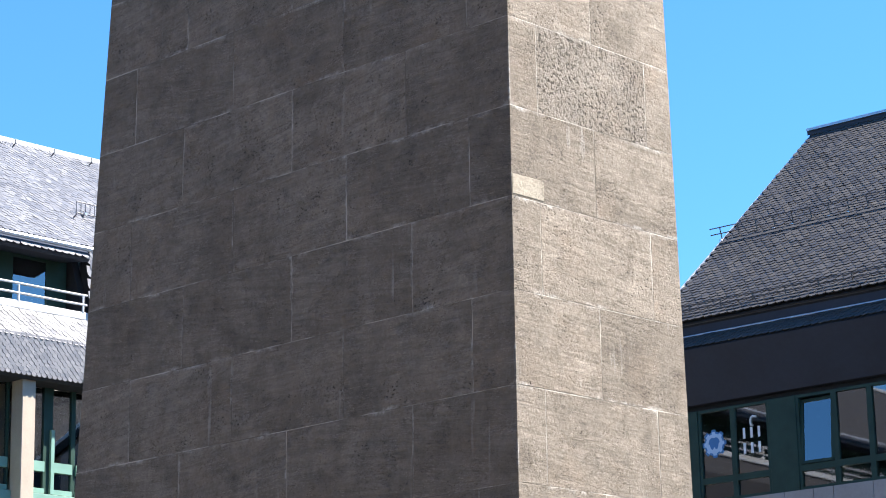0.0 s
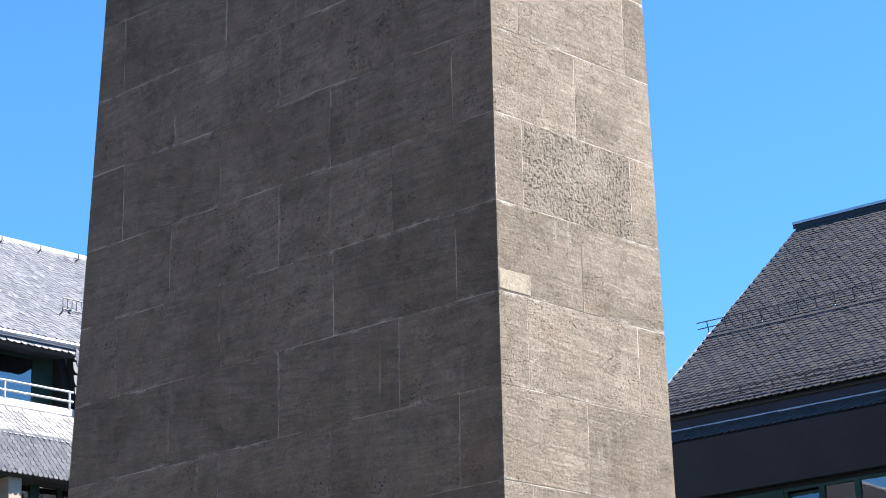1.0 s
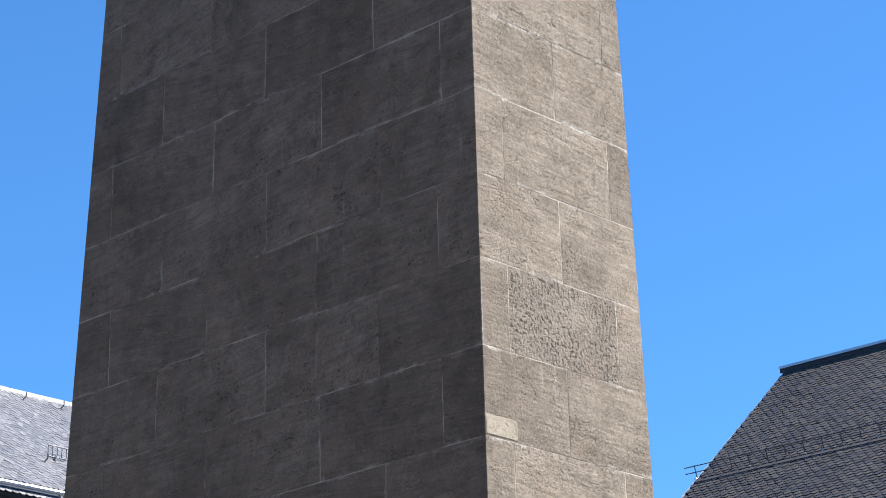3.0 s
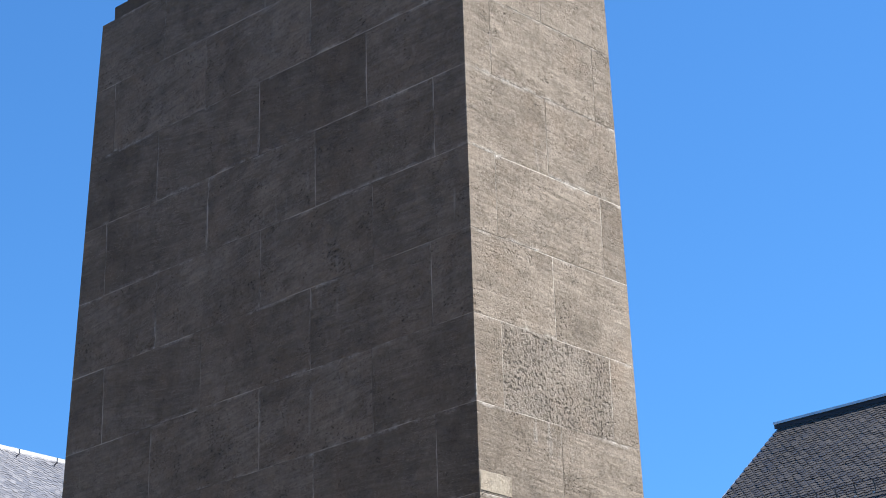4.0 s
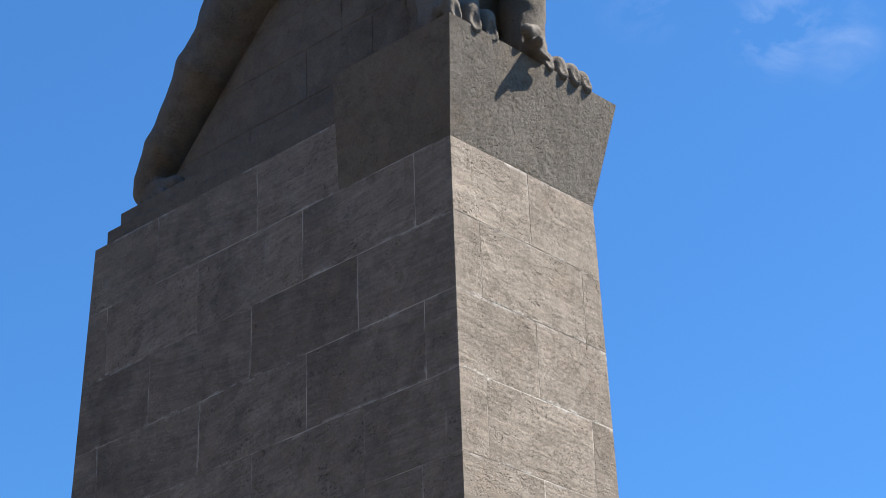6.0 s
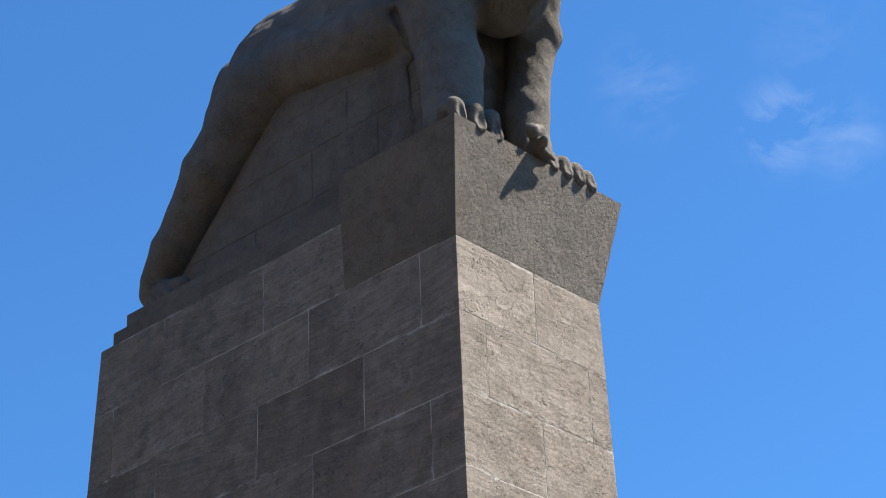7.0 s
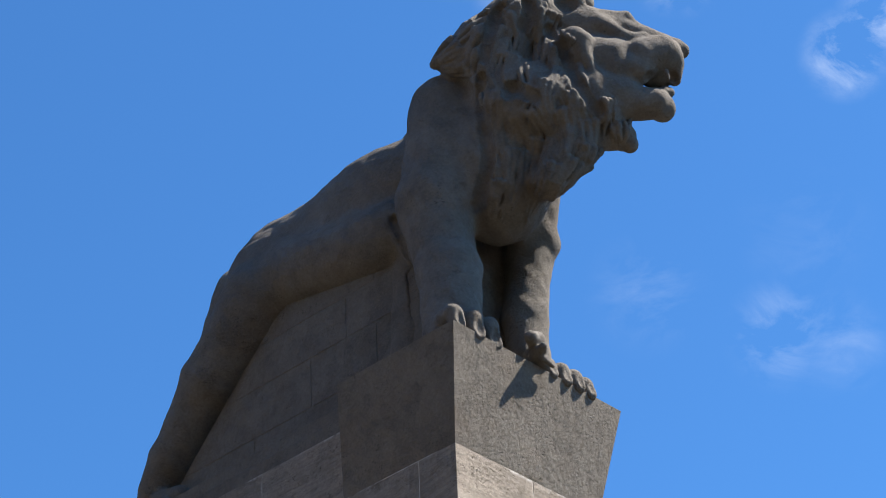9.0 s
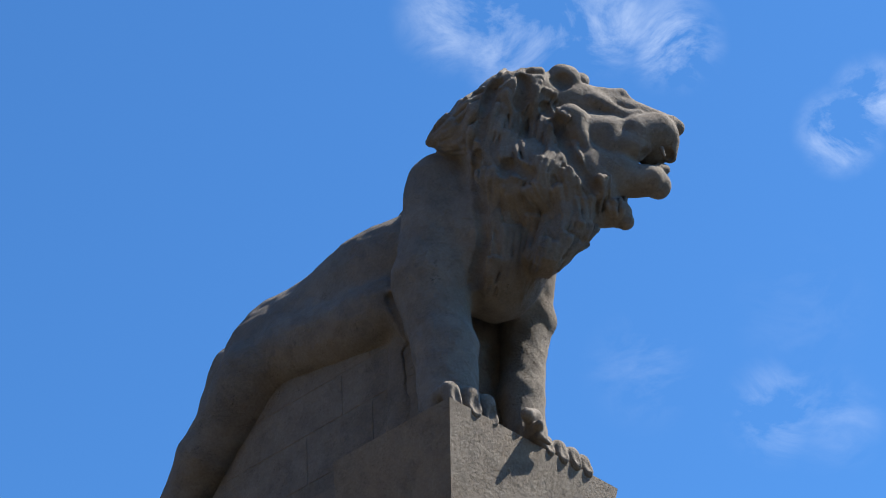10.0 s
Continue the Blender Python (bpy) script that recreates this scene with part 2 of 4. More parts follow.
STONE = stone("shell_limestone", (0.352, 0.298, 0.236), (0.240, 0.201, 0.156), (0.104, 0.086, 0.066), 1.0, 9.0, 0.014, True, 0.50, 1.0)
STATUE = stone("carved_limestone", (0.222, 0.196, 0.163), (0.172, 0.150, 0.122), (0.084, 0.072, 0.058), 0.55, 0.0, 0.020, False)
CORBEL = stone("tooled_limestone", (0.215, 0.187, 0.150), (0.175, 0.151, 0.120), (0.085, 0.072, 0.057), 0.45, 5.0, 0.016, False, 0.4)
MORTAR, _n, _l, _b = mat("mortar")
_v = coords(_n, _l)
_l.new(mix(_n, _l, ranged(_n, _l, tex(_n, _l, _v, 1.7, 6, 0.68), 0.44, 0.60), (0.16, 0.138, 0.11), (0.60, 0.54, 0.45)), _b.inputs["Base Color"])
_b.inputs["Roughness"].default_value = 0.95
PITTED = stone("pitted_limestone", (0.33, 0.285, 0.23), (0.24, 0.205, 0.163), (0.11, 0.096, 0.08), 1.0, 9.0, 0.022, False, 0.7, 0.3, 0.30)
PATCH = stone("repair_stone", (0.385, 0.338, 0.262), (0.35, 0.302, 0.23), (0.25, 0.213, 0.165), 0.3, 3.0, 0.010, False, 0.4)
SLATE_DARK = slate_mat("dark_slate", (0.046, 0.042, 0.039), 0.12, 0.55)
SLATE_DARK_J = slate_mat("dark_slate_rest", (0.046, 0.042, 0.039), 0.12, 0.55, True)
SLATE_GREY = slate_mat("grey_slate", (0.135, 0.137, 0.147), 0.14, 0.42)
SLATE_GREY_J = slate_mat("grey_slate_rest", (0.135, 0.137, 0.147), 0.14, 0.42, True)
UNDER = plain("roof_underlay", (0.03, 0.03, 0.034), 0.9)
NAVY = plain("navy_painted_metal", (0.040, 0.047, 0.064), 0.6, 0, 0.2, 0.8, 0, (1, 1, 1), 0.2)
ZINC = plain("pale_zinc", (0.55, 0.58, 0.62), 0.4, 0.5, 0.15, 2)
WHITE = plain("white_painted_metal", (0.5, 0.51, 0.52), 0.4, 0, 0.08, 2)
GREEN = plain("dark_green_frame", (0.030, 0.060, 0.047), 0.5, 0, 0.2, 3, 0, (1, 1, 1), 0.15)
MINT = plain("mint_green_frame", (0.17, 0.31, 0.25), 0.5, 0, 0.1, 3)
CLADDING = plain("grey_cladding", (0.34, 0.31, 0.29), 0.7, 0, 0.15, 1.5, 0.002)
CONCRETE = plain("pale_concrete", (0.40, 0.34, 0.27), 0.9, 0, 0.15, 2, 0.003)
ROOM = plain("dim_interior", (0.35, 0.34, 0.32), 0.9)
BLIND = plain("grey_roller_blind", (0.74, 0.76, 0.78), 0.8, 0, 0.08, 2, 0, (1, 1, 6))
PAPER = plain("cream_paper", (0.7, 0.6, 0.42), 0.8)
STICK_W = plain("white_sticker", (0.80, 0.80, 0.80), 0.6, 0, 0.04)
STICK_B = plain("blue_sticker", (0.05, 0.19, 0.42), 0.6, 0, 0.04)
STICK_L = plain("pale_blue_sticker", (0.45, 0.62, 0.80), 0.6, 0, 0.04)
STEEL = plain("weathered_steel", (0.10, 0.10, 0.105), 0.5, 0.7, 0.2, 5)
CHROME = plain("bright_bracket", (0.7, 0.7, 0.7), 0.3, 0.9, 0.1, 5)
GLASS = glass_mat("window_glass", (0.78, 0.82, 0.82))
# warm tone chosen for the light that the added walls throw back
BOUNCE_WALL = plain("warm_bounce_wall", (0.215, 0.150, 0.068), 0.9, 0, 0.15, 0.4)
PAVING = plain("asphalt", (0.044, 0.039, 0.031), 0.85, 0, 0.3, 0.6, 0.003)


# ---------------------------------------------------------------- mesh helpers
def mesh_of(bm, name, material, smooth=False):
    me = bpy.data.meshes.new(name)
    bm.normal_update()
    bm.to_mesh(me)
    bm.free()
    me.materials.append(material)
    if smooth:
        for p in me.polygons:
            p.use_smooth = True
    return me


def part(name, bm, material, parent, label=""):
    ob = new(name, mesh_of(bm, name, material))
    ob.parent = parent
    if label:
        tagged(ob, label)
    return ob


def add_box(bm, x0, x1, y0, y1, z0, z1, bev=0.0):
    vs = [bm.verts.new((x, y, z)) for z in (z0, z1) for y in (y0, y1) for x in (x0, x1)]
    fs = [(0, 2, 3, 1), (4, 5, 7, 6), (0, 1, 5, 4), (2, 6, 7, 3), (0, 4, 6, 2), (1, 3, 7, 5)]
    made = [bm.faces.new([vs[i] for i in f]) for f in fs]
    if bev:
        bmesh.ops.bevel(bm, geom=list({e for f in made for e in f.edges}), offset=bev, segments=1, affect="EDGES")
    return vs


def box(x0, x1, y0, y1, z0, z1, bev=0.0):
    bm = bmesh.new()
    add_box(bm, x0, x1, y0, y1, z0, z1, bev)
    return bm


def prism(outline, a, b, axis="x"):
    """An outline of (p, q) pairs pulled from a to b along an axis: x takes (y, z), y takes (x, z)."""
    bm = bmesh.new()
    put = (lambda p, t: (t, p[0], p[1])) if axis == "x" else (lambda p, t: (p[0], t, p[1]))
    lo = [bm.verts.new(put(p, a)) for p in outline]
    hi = [bm.verts.new(put(p, b)) for p in outline]
    k = len(outline)
    bm.faces.new(lo)
    bm.faces.new(hi[::-1])
    for i in range(k):
        j = (i + 1) % k
        bm.faces.new((lo[j], lo[i], hi[i], hi[j]))
    bmesh.ops.recalc_face_normals(bm, faces=bm.faces)
    return bm


def add_rod(bm, a, b, r, sides=8):
    a, b = Vector(a), Vector(b)
    q = (b - a).to_track_quat("Z", "Y").to_matrix()
    rings = []
    for c in (a, b):
        rings.append([bm.verts.new(c + q @ Vector((r * math.cos(6.28319 * i / sides), r * math.sin(6.28319 * i / sides), 0))) for i in range(sides)])
    for i in range(sides):
        j = (i + 1) % sides
        bm.faces.new((rings[0][i], rings[0][j], rings[1][j], rings[1][i]))
    bm.faces.new(rings[0][::-1])
    bm.faces.new(rings[1])


def rod(a, b, r, sides=8):
    bm = bmesh.new()
    add_rod(bm, a, b, r, sides)
    return bm


def thing(name, m, label, category, group="", kind=""):
    ob = new(name)
    ob.matrix_world = m
    return tagged(ob, label, category, group, kind)


# ---------------------------------------------------------------- ground
g_bm = bmesh.new()
bmesh.ops.create_grid(g_bm, x_segments=2, y_segments=2, size=2500)
ground = new("ground", mesh_of(g_bm, "ground", PAVING))
tagged(ground, "dark asphalt of the open square", "ground", kind="structure")

# unseen walls added behind the viewer to block sky and bounce warm light
for nm, bx in (("bounce_wall_west", (-28, -20, -30, 6)), ("bounce_wall_south", (-20, 22, -30, -20))):
    ob = new(nm, mesh_of(box(bx[0], bx[1], bx[2], bx[3], 0, 22), nm, BOUNCE_WALL))
    tagged(ob, "unseen plain wall added to block sky and bounce warm light", "wall", kind="structure")

# ---------------------------------------------------------------- pillar
PILLAR = pose(0.373, 12.794, 0, 0, 0, 46.44)
COURSE, BAND_Z = 0.568, 9.28                                          # course height, underside of the corbel
LAST = 16                                                             # courses under it
x_near = lambda z: B_DARK * z
y_near = lambda z: B_LIT * z
x_far = lambda z: x_near(z) + 1.5468 - (B_DARK + B_FAR) * (z - 6)
y_far = lambda z: y_near(z) + 3.9706 - (B_LIT + B_BACK) * (z - 6)
pillar = thing("stone_pillar", PILLAR, "tall tapering pillar of weathered pale shell-limestone blocks", "pillar")
rnd = random.Random(5)


def battered(x0, x1, y0, y1, z0, z1, gap, bev, jitter=0.0):
    """A block between distances from the near edges (None: out to the far face), leaning with the faces."""
    bm = bmesh.new()
    vs = add_box(bm, 0, 1, 0, 1, 0, 1)
    j = rnd.uniform(-jitter, jitter)
    for v in vs:
        far_x, far_y, top = v.co.x > 0.5, v.co.y > 0.5, v.co.z > 0.5
        z = z1 - gap if top else z0 + gap
        x = (x_far(z) + j if x1 is None else x_near(z) + x1 - gap) if far_x else x_near(z) + (x0 + gap if x0 > 0 else j)
        y = (y_far(z) + j if y1 is None else y_near(z) + y1 - gap) if far_y else y_near(z) + (y0 + gap if y0 > 0 else j)
        v.co = (x, y, z)
    bmesh.ops.bevel(bm, geom=bm.edges[:], offset=bev, segments=1, affect="EDGES")
    return bm


def mortar_core(z0, z1, y0=0.0, inset=0.0012):
    bm = bmesh.new()
    vs = add_box(bm, 0, 1, 0, 1, 0, 1)
    for v in vs:
        z = z1 if v.co.z > 0.5 else z0
        x = x_far(z) - inset if v.co.x > 0.5 else x_near(z) + inset
        y = y_far(z) - inset if v.co.y > 0.5 else y_near(z) + y0 + inset
        v.co = (x, y, z)
    return bm


part("mortar", mortar_core(0.0, BAND_Z + COURSE - 0.01, 0.0), MORTAR, pillar, "pale mortar in the joints")
for c in range(-1, LAST + 1):
    z0, z1 = max(BAND_Z - (c + 1) * COURSE, 0), BAND_Z - c * COURSE
    if z1 < 0.05:
        continue
    wob = lambda: rnd.uniform(-0.03, 0.03)
    stretch = c % 2 == 1
    if c == -1:
        runs = [(0.0, None, [1.05, 1.865, 2.95])]
    elif stretch:
        runs = [(0.0, 0.25, [0.85, 1.92, 3.0]), (0.25, 1.29, [0.42, 1.5, 2.6]), (1.29, None, [0.9, 1.95, 3.05])]
    else:
        runs = [(0.0, 0.77, [0.31, 1.40, 2.47, 3.54]), (0.77, None, [0.5, 1.5, 2.6])]
    for x0, x1, cuts in runs:
        ys = ([1.05] if c == -1 else [0.0]) + [q + wob() for q in (cuts[1:] if c == -1 else cuts)] + [None]
        for a, b in zip(ys, ys[1:]):
            part("stone_block", battered(x0, x1, a, b, z0, z1, rnd.uniform(0.0010, 0.0032), 0.0016, 0.0005), PITTED if (c, x0, a) == (5, 0.25, 0.0) else STONE, pillar)

part("repair_patch", battered(0.006, 0.285, 0.0, 0.2, 5.318, 5.443, 0.0, 0.002, 0.0), PATCH, pillar, "pale yellowish repair stone").location = (0, -0.003, 0)

# corbel block under the front paws: flares out at the front and both sides
TOP_Z = 10.10


def corbel():
    bm = bmesh.new()
    rows = []
    for k in range(7):
        f = k / 6
        z = BAND_Z + 0.003 + (TOP_Z - BAND_Z - 0.003) * f
        g = f
        xn, xf = x_near(BAND_Z) - 0.1427 * g, x_far(BAND_Z) + 0.1427 * g
        yn = y_near(BAND_Z) - 0.1696 * g
        yb = y_near(BAND_Z) + 1.045 - 0.10 * f
        rows.append([bm.verts.new(p) for p in ((xn, yn, z), (xf, yn, z), (xf, yb, z), (xn, yb, z))])
    for lo, hi in zip(rows, rows[1:]):
        for i in range(4):
            j = (i + 1) % 4
            bm.faces.new((lo[i], lo[j], hi[j], hi[i]))
    bm.faces.new(rows[0][::-1])
    bm.faces.new(rows[-1])
    hard = [e for e in bm.edges if e.calc_face_angle(0) > 0.6]
    bmesh.ops.bevel(bm, geom=hard, offset=0.012, segments=2, affect="EDGES")
    return bm


part("corbel", corbel(), CORBEL, pillar, "tooled limestone corbel flaring out under the paws")
Z_SLAB = BAND_Z + COURSE
xa, xb, ya, yb = x_near(Z_SLAB), x_far(Z_SLAB), y_near(Z_SLAB), y_far(Z_SLAB)
part("step", box(xa + 0.03, xb - 0.03, ya + 0.90, yb - 0.09, Z_SLAB, Z_SLAB + 0.14, 0.015), CORBEL, pillar)
part("step", box(xa + 0.09, xb - 0.09, ya + 0.90, yb - 0.17, Z_SLAB + 0.14, Z_SLAB + 0.29, 0.015), CORBEL, pillar)
# masonry under the belly, its rear end leaning with the hind leg
rear = lambda z: 3.42 - 1.02 * (z - 10.37)
part("mortar", prism([(0.61, 10.14), (rear(10.14) - 0.01, 10.14), (rear(11.6) - 0.01, 11.6), (0.61, 11.6)], xa + 0.344, xb - 0.274), STATUE, pillar)
for z0, z1, cuts in ((10.137, 10.46, (0.6, 1.55, 2.5)), (10.46, 10.89, (0.6, 1.19, 1.88)), (10.89, 11.26, (0.6, 1.5)), (11.26, 11.62, (0.6, 1.2))):
    for a, b in zip(cuts, (*cuts[1:], None)):
        bk0, bk1 = (rear(z0), rear(z1)) if b is None else (b - 0.003, b - 0.003)
        bm = prism([(a + 0.003, z0 + 0.003), (bk0, z0 + 0.003), (bk1, z1 - 0.003), (a + 0.003, z1 - 0.003)], xa + 0.34, xb - 0.27)
        bmesh.ops.bevel(bm, geom=bm.edges[:], offset=0.01, segments=1, affect="EDGES")
        part("stone_block", bm, STATUE, pillar)

# ---------------------------------------------------------------- lion
# One closed surface out of blended round forms, drawn as a grid of distances and skinned.
STEP = 0.0118
LO, HI = np.array((0.05, -1.25, 10.05)), np.array((2.05, 4.25, 13.5))
SIZE = np.ceil((HI - LO) / STEP).astype(int)
field = np.full(SIZE, 9.0, np.float32)
axes = [LO[i] + STEP * np.arange(SIZE[i]) for i in range(3)]


def window_of(lo, hi):
    a = np.maximum(((np.array(lo) - LO) / STEP).astype(int), 0)
    b = np.minimum(((np.array(hi) - LO) / STEP).astype(int) + 2, SIZE)
    s = tuple(slice(p, q) for p, q in zip(a, b))
    gx, gy, gz = np.meshgrid(*(axes[i][s[i]] for i in range(3)), indexing="ij", sparse=True)
    return s, gx, gy, gz


def blend(s, d, k):
    f = field[s]
    h = np.maximum(k - np.abs(f - d), 0) / k
    field[s] = np.minimum(f, d) - h * h * k * 0.25


def carve(s, d, k):
    f, d = field[s], -d
    h = np.maximum(k - np.abs(f - d), 0) / k
    field[s] = np.maximum(f, d) + h * h * k * 0.25


def cap(a, b, ra, rb=None, k=0.08, op=blend):
    """A rounded limb from a to b whose radius runs from ra to rb."""
    rb = ra if rb is None else rb
    a, b = np.array(a), np.array(b)
    pad = max(ra, rb) + k + STEP * 2
    s, gx, gy, gz = window_of(np.minimum(a, b) - pad, np.maximum(a, b) + pad)
    ab = b - a
    t = np.clip(((gx - a[0]) * ab[0] + (gy - a[1]) * ab[1] + (gz - a[2]) * ab[2]) / max(ab @ ab, 1e-9), 0, 1)
    d = np.sqrt((gx - a[0] - t * ab[0]) ** 2 + (gy - a[1] - t * ab[1]) ** 2 + (gz - a[2] - t * ab[2]) ** 2) - (ra + (rb - ra) * t)
    op(s, d.astype(np.float32), k)


def ell(c, r, k=0.08, turn=0.0, op=blend):
    """An ellipsoid with half axes r, turned about z by degrees."""
    pad = max(r) + k + STEP * 2
    s, gx, gy, gz = window_of(np.array(c) - pad, np.array(c) + pad)
    ca, sa = math.cos(radians(turn)), math.sin(radians(turn))
    px, py, pz = ca * (gx - c[0]) + sa * (gy - c[1]), -sa * (gx - c[0]) + ca * (gy - c[1]), gz - c[2]
    n = np.sqrt((px / r[0]) ** 2 + (py / r[1]) ** 2 + (pz / r[2]) ** 2)
    d = (n - 1) * min(r) * (0.6 + 0.4 * n / np.maximum(n, 0.3))
    op(s, d.astype(np.float32), k)


def lock(points, r, k=0.03):
    """A strand of mane: a tapering chain."""
    m = len(points) - 1
    for i in range(m):
        cap(points[i], points[i + 1], r * (1 - 0.75 * i / m), r * (1 - 0.75 * (i + 1) / m), k)


# trunk, haunches, shoulders
cap((1.000, 2.499, 12.020), (1.000, 0.899, 12.078), 0.45, 0.46, 0.15)
cap((0.740, 2.131, 11.783), (0.720, 1.012, 11.577), 0.3, 0.3, 0.12)
ell((1.000, 2.532, 11.982), (0.460, 0.460, 0.450), 0.15, 0)
cap((0.900, 2.490, 12.355), (0.950, 1.827, 12.335), 0.2, 0.2, 0.15)
ell((1.000, 1.263, 12.059), (0.460, 0.600, 0.500), 0.15, 0)
ell((0.800, 1.426, 12.264), (0.200, 0.500, 0.250), 0.15, 0)
cap((0.700, 0.438, 12.420), (0.580, 0.484, 11.536), 0.3, 0.285, 0.1)
cap((1.300, 1.149, 12.702), (1.350, 1.004, 11.878), 0.3, 0.26, 0.12)
ell((0.950, 0.222, 11.894), (0.450, 0.420, 0.600), 0.12, 0)
# near hind leg
cap((0.700, 2.493, 11.690), (0.620, 2.938, 11.183), 0.34, 0.25, 0.12)
cap((0.620, 2.991, 11.155), (0.600, 3.404, 10.660), 0.24, 0.17, 0.1)
cap((0.600, 3.437, 10.649), (0.600, 3.580, 10.454), 0.17, 0.15, 0.06)
cap((0.600, 3.685, 10.371), (0.520, 3.202, 10.233), 0.09, 0.08, 0.05)
cap((0.620, 3.750, 10.364), (0.560, 3.634, 10.255), 0.05, 0.04, 0.02)
cap((0.580, 3.620, 10.327), (0.520, 3.506, 10.218), 0.05, 0.04, 0.02)
cap((0.540, 3.491, 10.290), (0.480, 3.378, 10.181), 0.05, 0.04, 0.02)
cap((0.500, 3.364, 10.252), (0.440, 3.252, 10.144), 0.05, 0.04, 0.02)
# far hind leg
cap((1.350, 3.347, 12.462), (1.350, 3.832, 11.626), 0.315, 0.235, 0.12)
cap((1.350, 3.832, 11.626), (1.350, 4.035, 11.115), 0.18, 0.14, 0.1)
# foreleg beside the shaded face, with its elbow
cap((0.560, 0.499, 11.535), (0.540, 0.392, 10.870), 0.27, 0.22, 0.1)
cap((0.520, 0.348, 10.838), (0.420, 0.271, 10.163), 0.225, 0.21, 0.08)
cap((0.600, 0.775, 11.395), (0.600, 0.713, 11.161), 0.12, 0.08, 0.08)
# other foreleg, knee, ankle
cap((1.420, 0.250, 12.000), (1.475, 0.400, 11.450), 0.210, 0.185, 0.08)
cap((1.475, 0.400, 11.450), (1.400, 0.420, 10.880), 0.178, 0.165, 0.05)
cap((1.400, 0.420, 10.880), (1.360, 0.380, 10.380), 0.165, 0.150, 0.05)
ell((1.540, 0.300, 11.560), (0.130, 0.130, 0.130), 0.06, 0)
cap((1.380, 0.340, 10.520), (1.060, 0.060, 10.230), 0.100, 0.085, 0.06)
cap((0.885, -0.045, 10.265), (0.985, -0.010, 10.300), 0.048, 0.062, 0.025)
cap((0.985, -0.010, 10.300), (1.060, 0.030, 10.180), 0.062, 0.080, 0.03)
cap((1.000, 0.000, 10.190), (0.905, -0.130, 10.165), 0.065, 0.028, 0.02)
cap((0.960, -0.070, 10.115), (1.080, -0.060, 10.110), 0.026, 0.020, 0.015)
# neck and chest under the hair
ell((1.183, 0.288, 12.625), (0.440, 0.480, 0.580), 0.15, 0)
cap((1.009, -0.153, 11.952), (1.163, -0.315, 11.873), 0.22, 0.12, 0.08)
cap((1.022, -0.268, 12.401), (1.113, -0.436, 12.084), 0.24, 0.22, 0.1)

# The head is laid out on its own axes: a along the muzzle, b up the side, in units of about 4 mm,
# and s metres out from the plane that halves the face.
UNIT = 0.004247
HEAD_O, HEAD_A, HEAD_B, HEAD_C = (np.array(v) for v in ((1.1136, -0.4367, 12.6259), (0.6555, -0.7509, -0.0804), (-0.4400, -0.4662, 0.7675), (-0.6138, -0.4677, -0.6360)))
HALVES = np.array((math.sin(radians(46.44)), math.cos(radians(46.44)), 0.0))


def at(a, b, s=0.0):
    p = HEAD_O + UNIT * (a * HEAD_A + b * HEAD_B)
    return p - HEAD_C * (s + (p - HEAD_O) @ HALVES) / (HEAD_C @ HALVES)


def limb(p, q, ra, rb, k=0.04, op=blend):
    """A rounded form of the head, and its twin on the other cheek where it lies off the middle."""
    for side in ((1, -1) if p[2] or q[2] else (1,)):
        cap(at(p[0], p[1], side * p[2]), at(q[0], q[1], side * q[2]), ra * UNIT, rb * UNIT, k, op)


# skull, cheeks, throat
limb((-40, 58, 0), (55, 43, 0), 64, 52, 0.08)
limb((-15, 0, 0.09), (75, 0, 0.09), 50, 46, 0.08)
limb((45, -85, 0.05), (-40, -80, 0.05), 52, 70, 0.10)
limb((40, -50, 0.12), (90, -55, 0.10), 42, 34, 0.06)
# bridge of the nose, nose, brows
limb((88, 54, 0.05), (178, 28, 0.045), 30, 20, 0.04)
limb((186, 28, 0.03), (197, 22, 0.025), 17, 14, 0.02)
limb((62, 78, 0.12), (98, 80, 0.11), 17, 13, 0.025)
limb((98, 80, 0.11), (116, 66, 0.10), 12, 9, 0.02)
limb((50, 70, 0.19), (95, 47, 0.19), 16, 12, 0.03)
limb((95, 47, 0.19), (128, 44, 0.16), 11, 12, 0.03)
# muzzle pads and upper lip
limb((128, 8, 0.12), (160, 14, 0.10), 38, 37, 0.04)
limb((165, 22, 0.15), (182, 10, 0.10), 20, 18, 0.03)
limb((184, 0, 0.05), (185, -28, 0.03), 17, 11, 0.02)
limb((85, -12, 0.15), (120, -12, 0.15), 30, 26, 0.05)
# lower jaw, chin, lip, beard
limb((92, -70, 0.08), (145, -68, 0.06), 30, 29, 0.04)
limb((150, -68, 0.03), (160, -76, 0.0), 26, 24, 0.02)
limb((164, -48, 0.06), (174, -50, 0.03), 10, 9, 0.012)
limb((78, -122, 0.0), (92, -126, 0.0), 30, 25, 0.04)
limb((96, -122, 0.02), (104, -138, 0.0), 14, 15, 0.012)
limb((60, -130, 0.03), (40, -110, 0.05), 17, 30, 0.03)
# ruff at the corner of the jaw
limb((8, 43, 0.27), (22, 36, 0.26), 23, 20, 0.02)
limb((22, 28, 0.27), (31, 5, 0.26), 17, 12, 0.02)
limb((31, 5, 0.26), (46, -35, 0.23), 12, 11, 0.02)
limb((46, -33, 0.23), (68, -62, 0.19), 9, 6, 0.012)
limb((58, -46, 0.21), (78, -63, 0.17), 8, 5, 0.012)
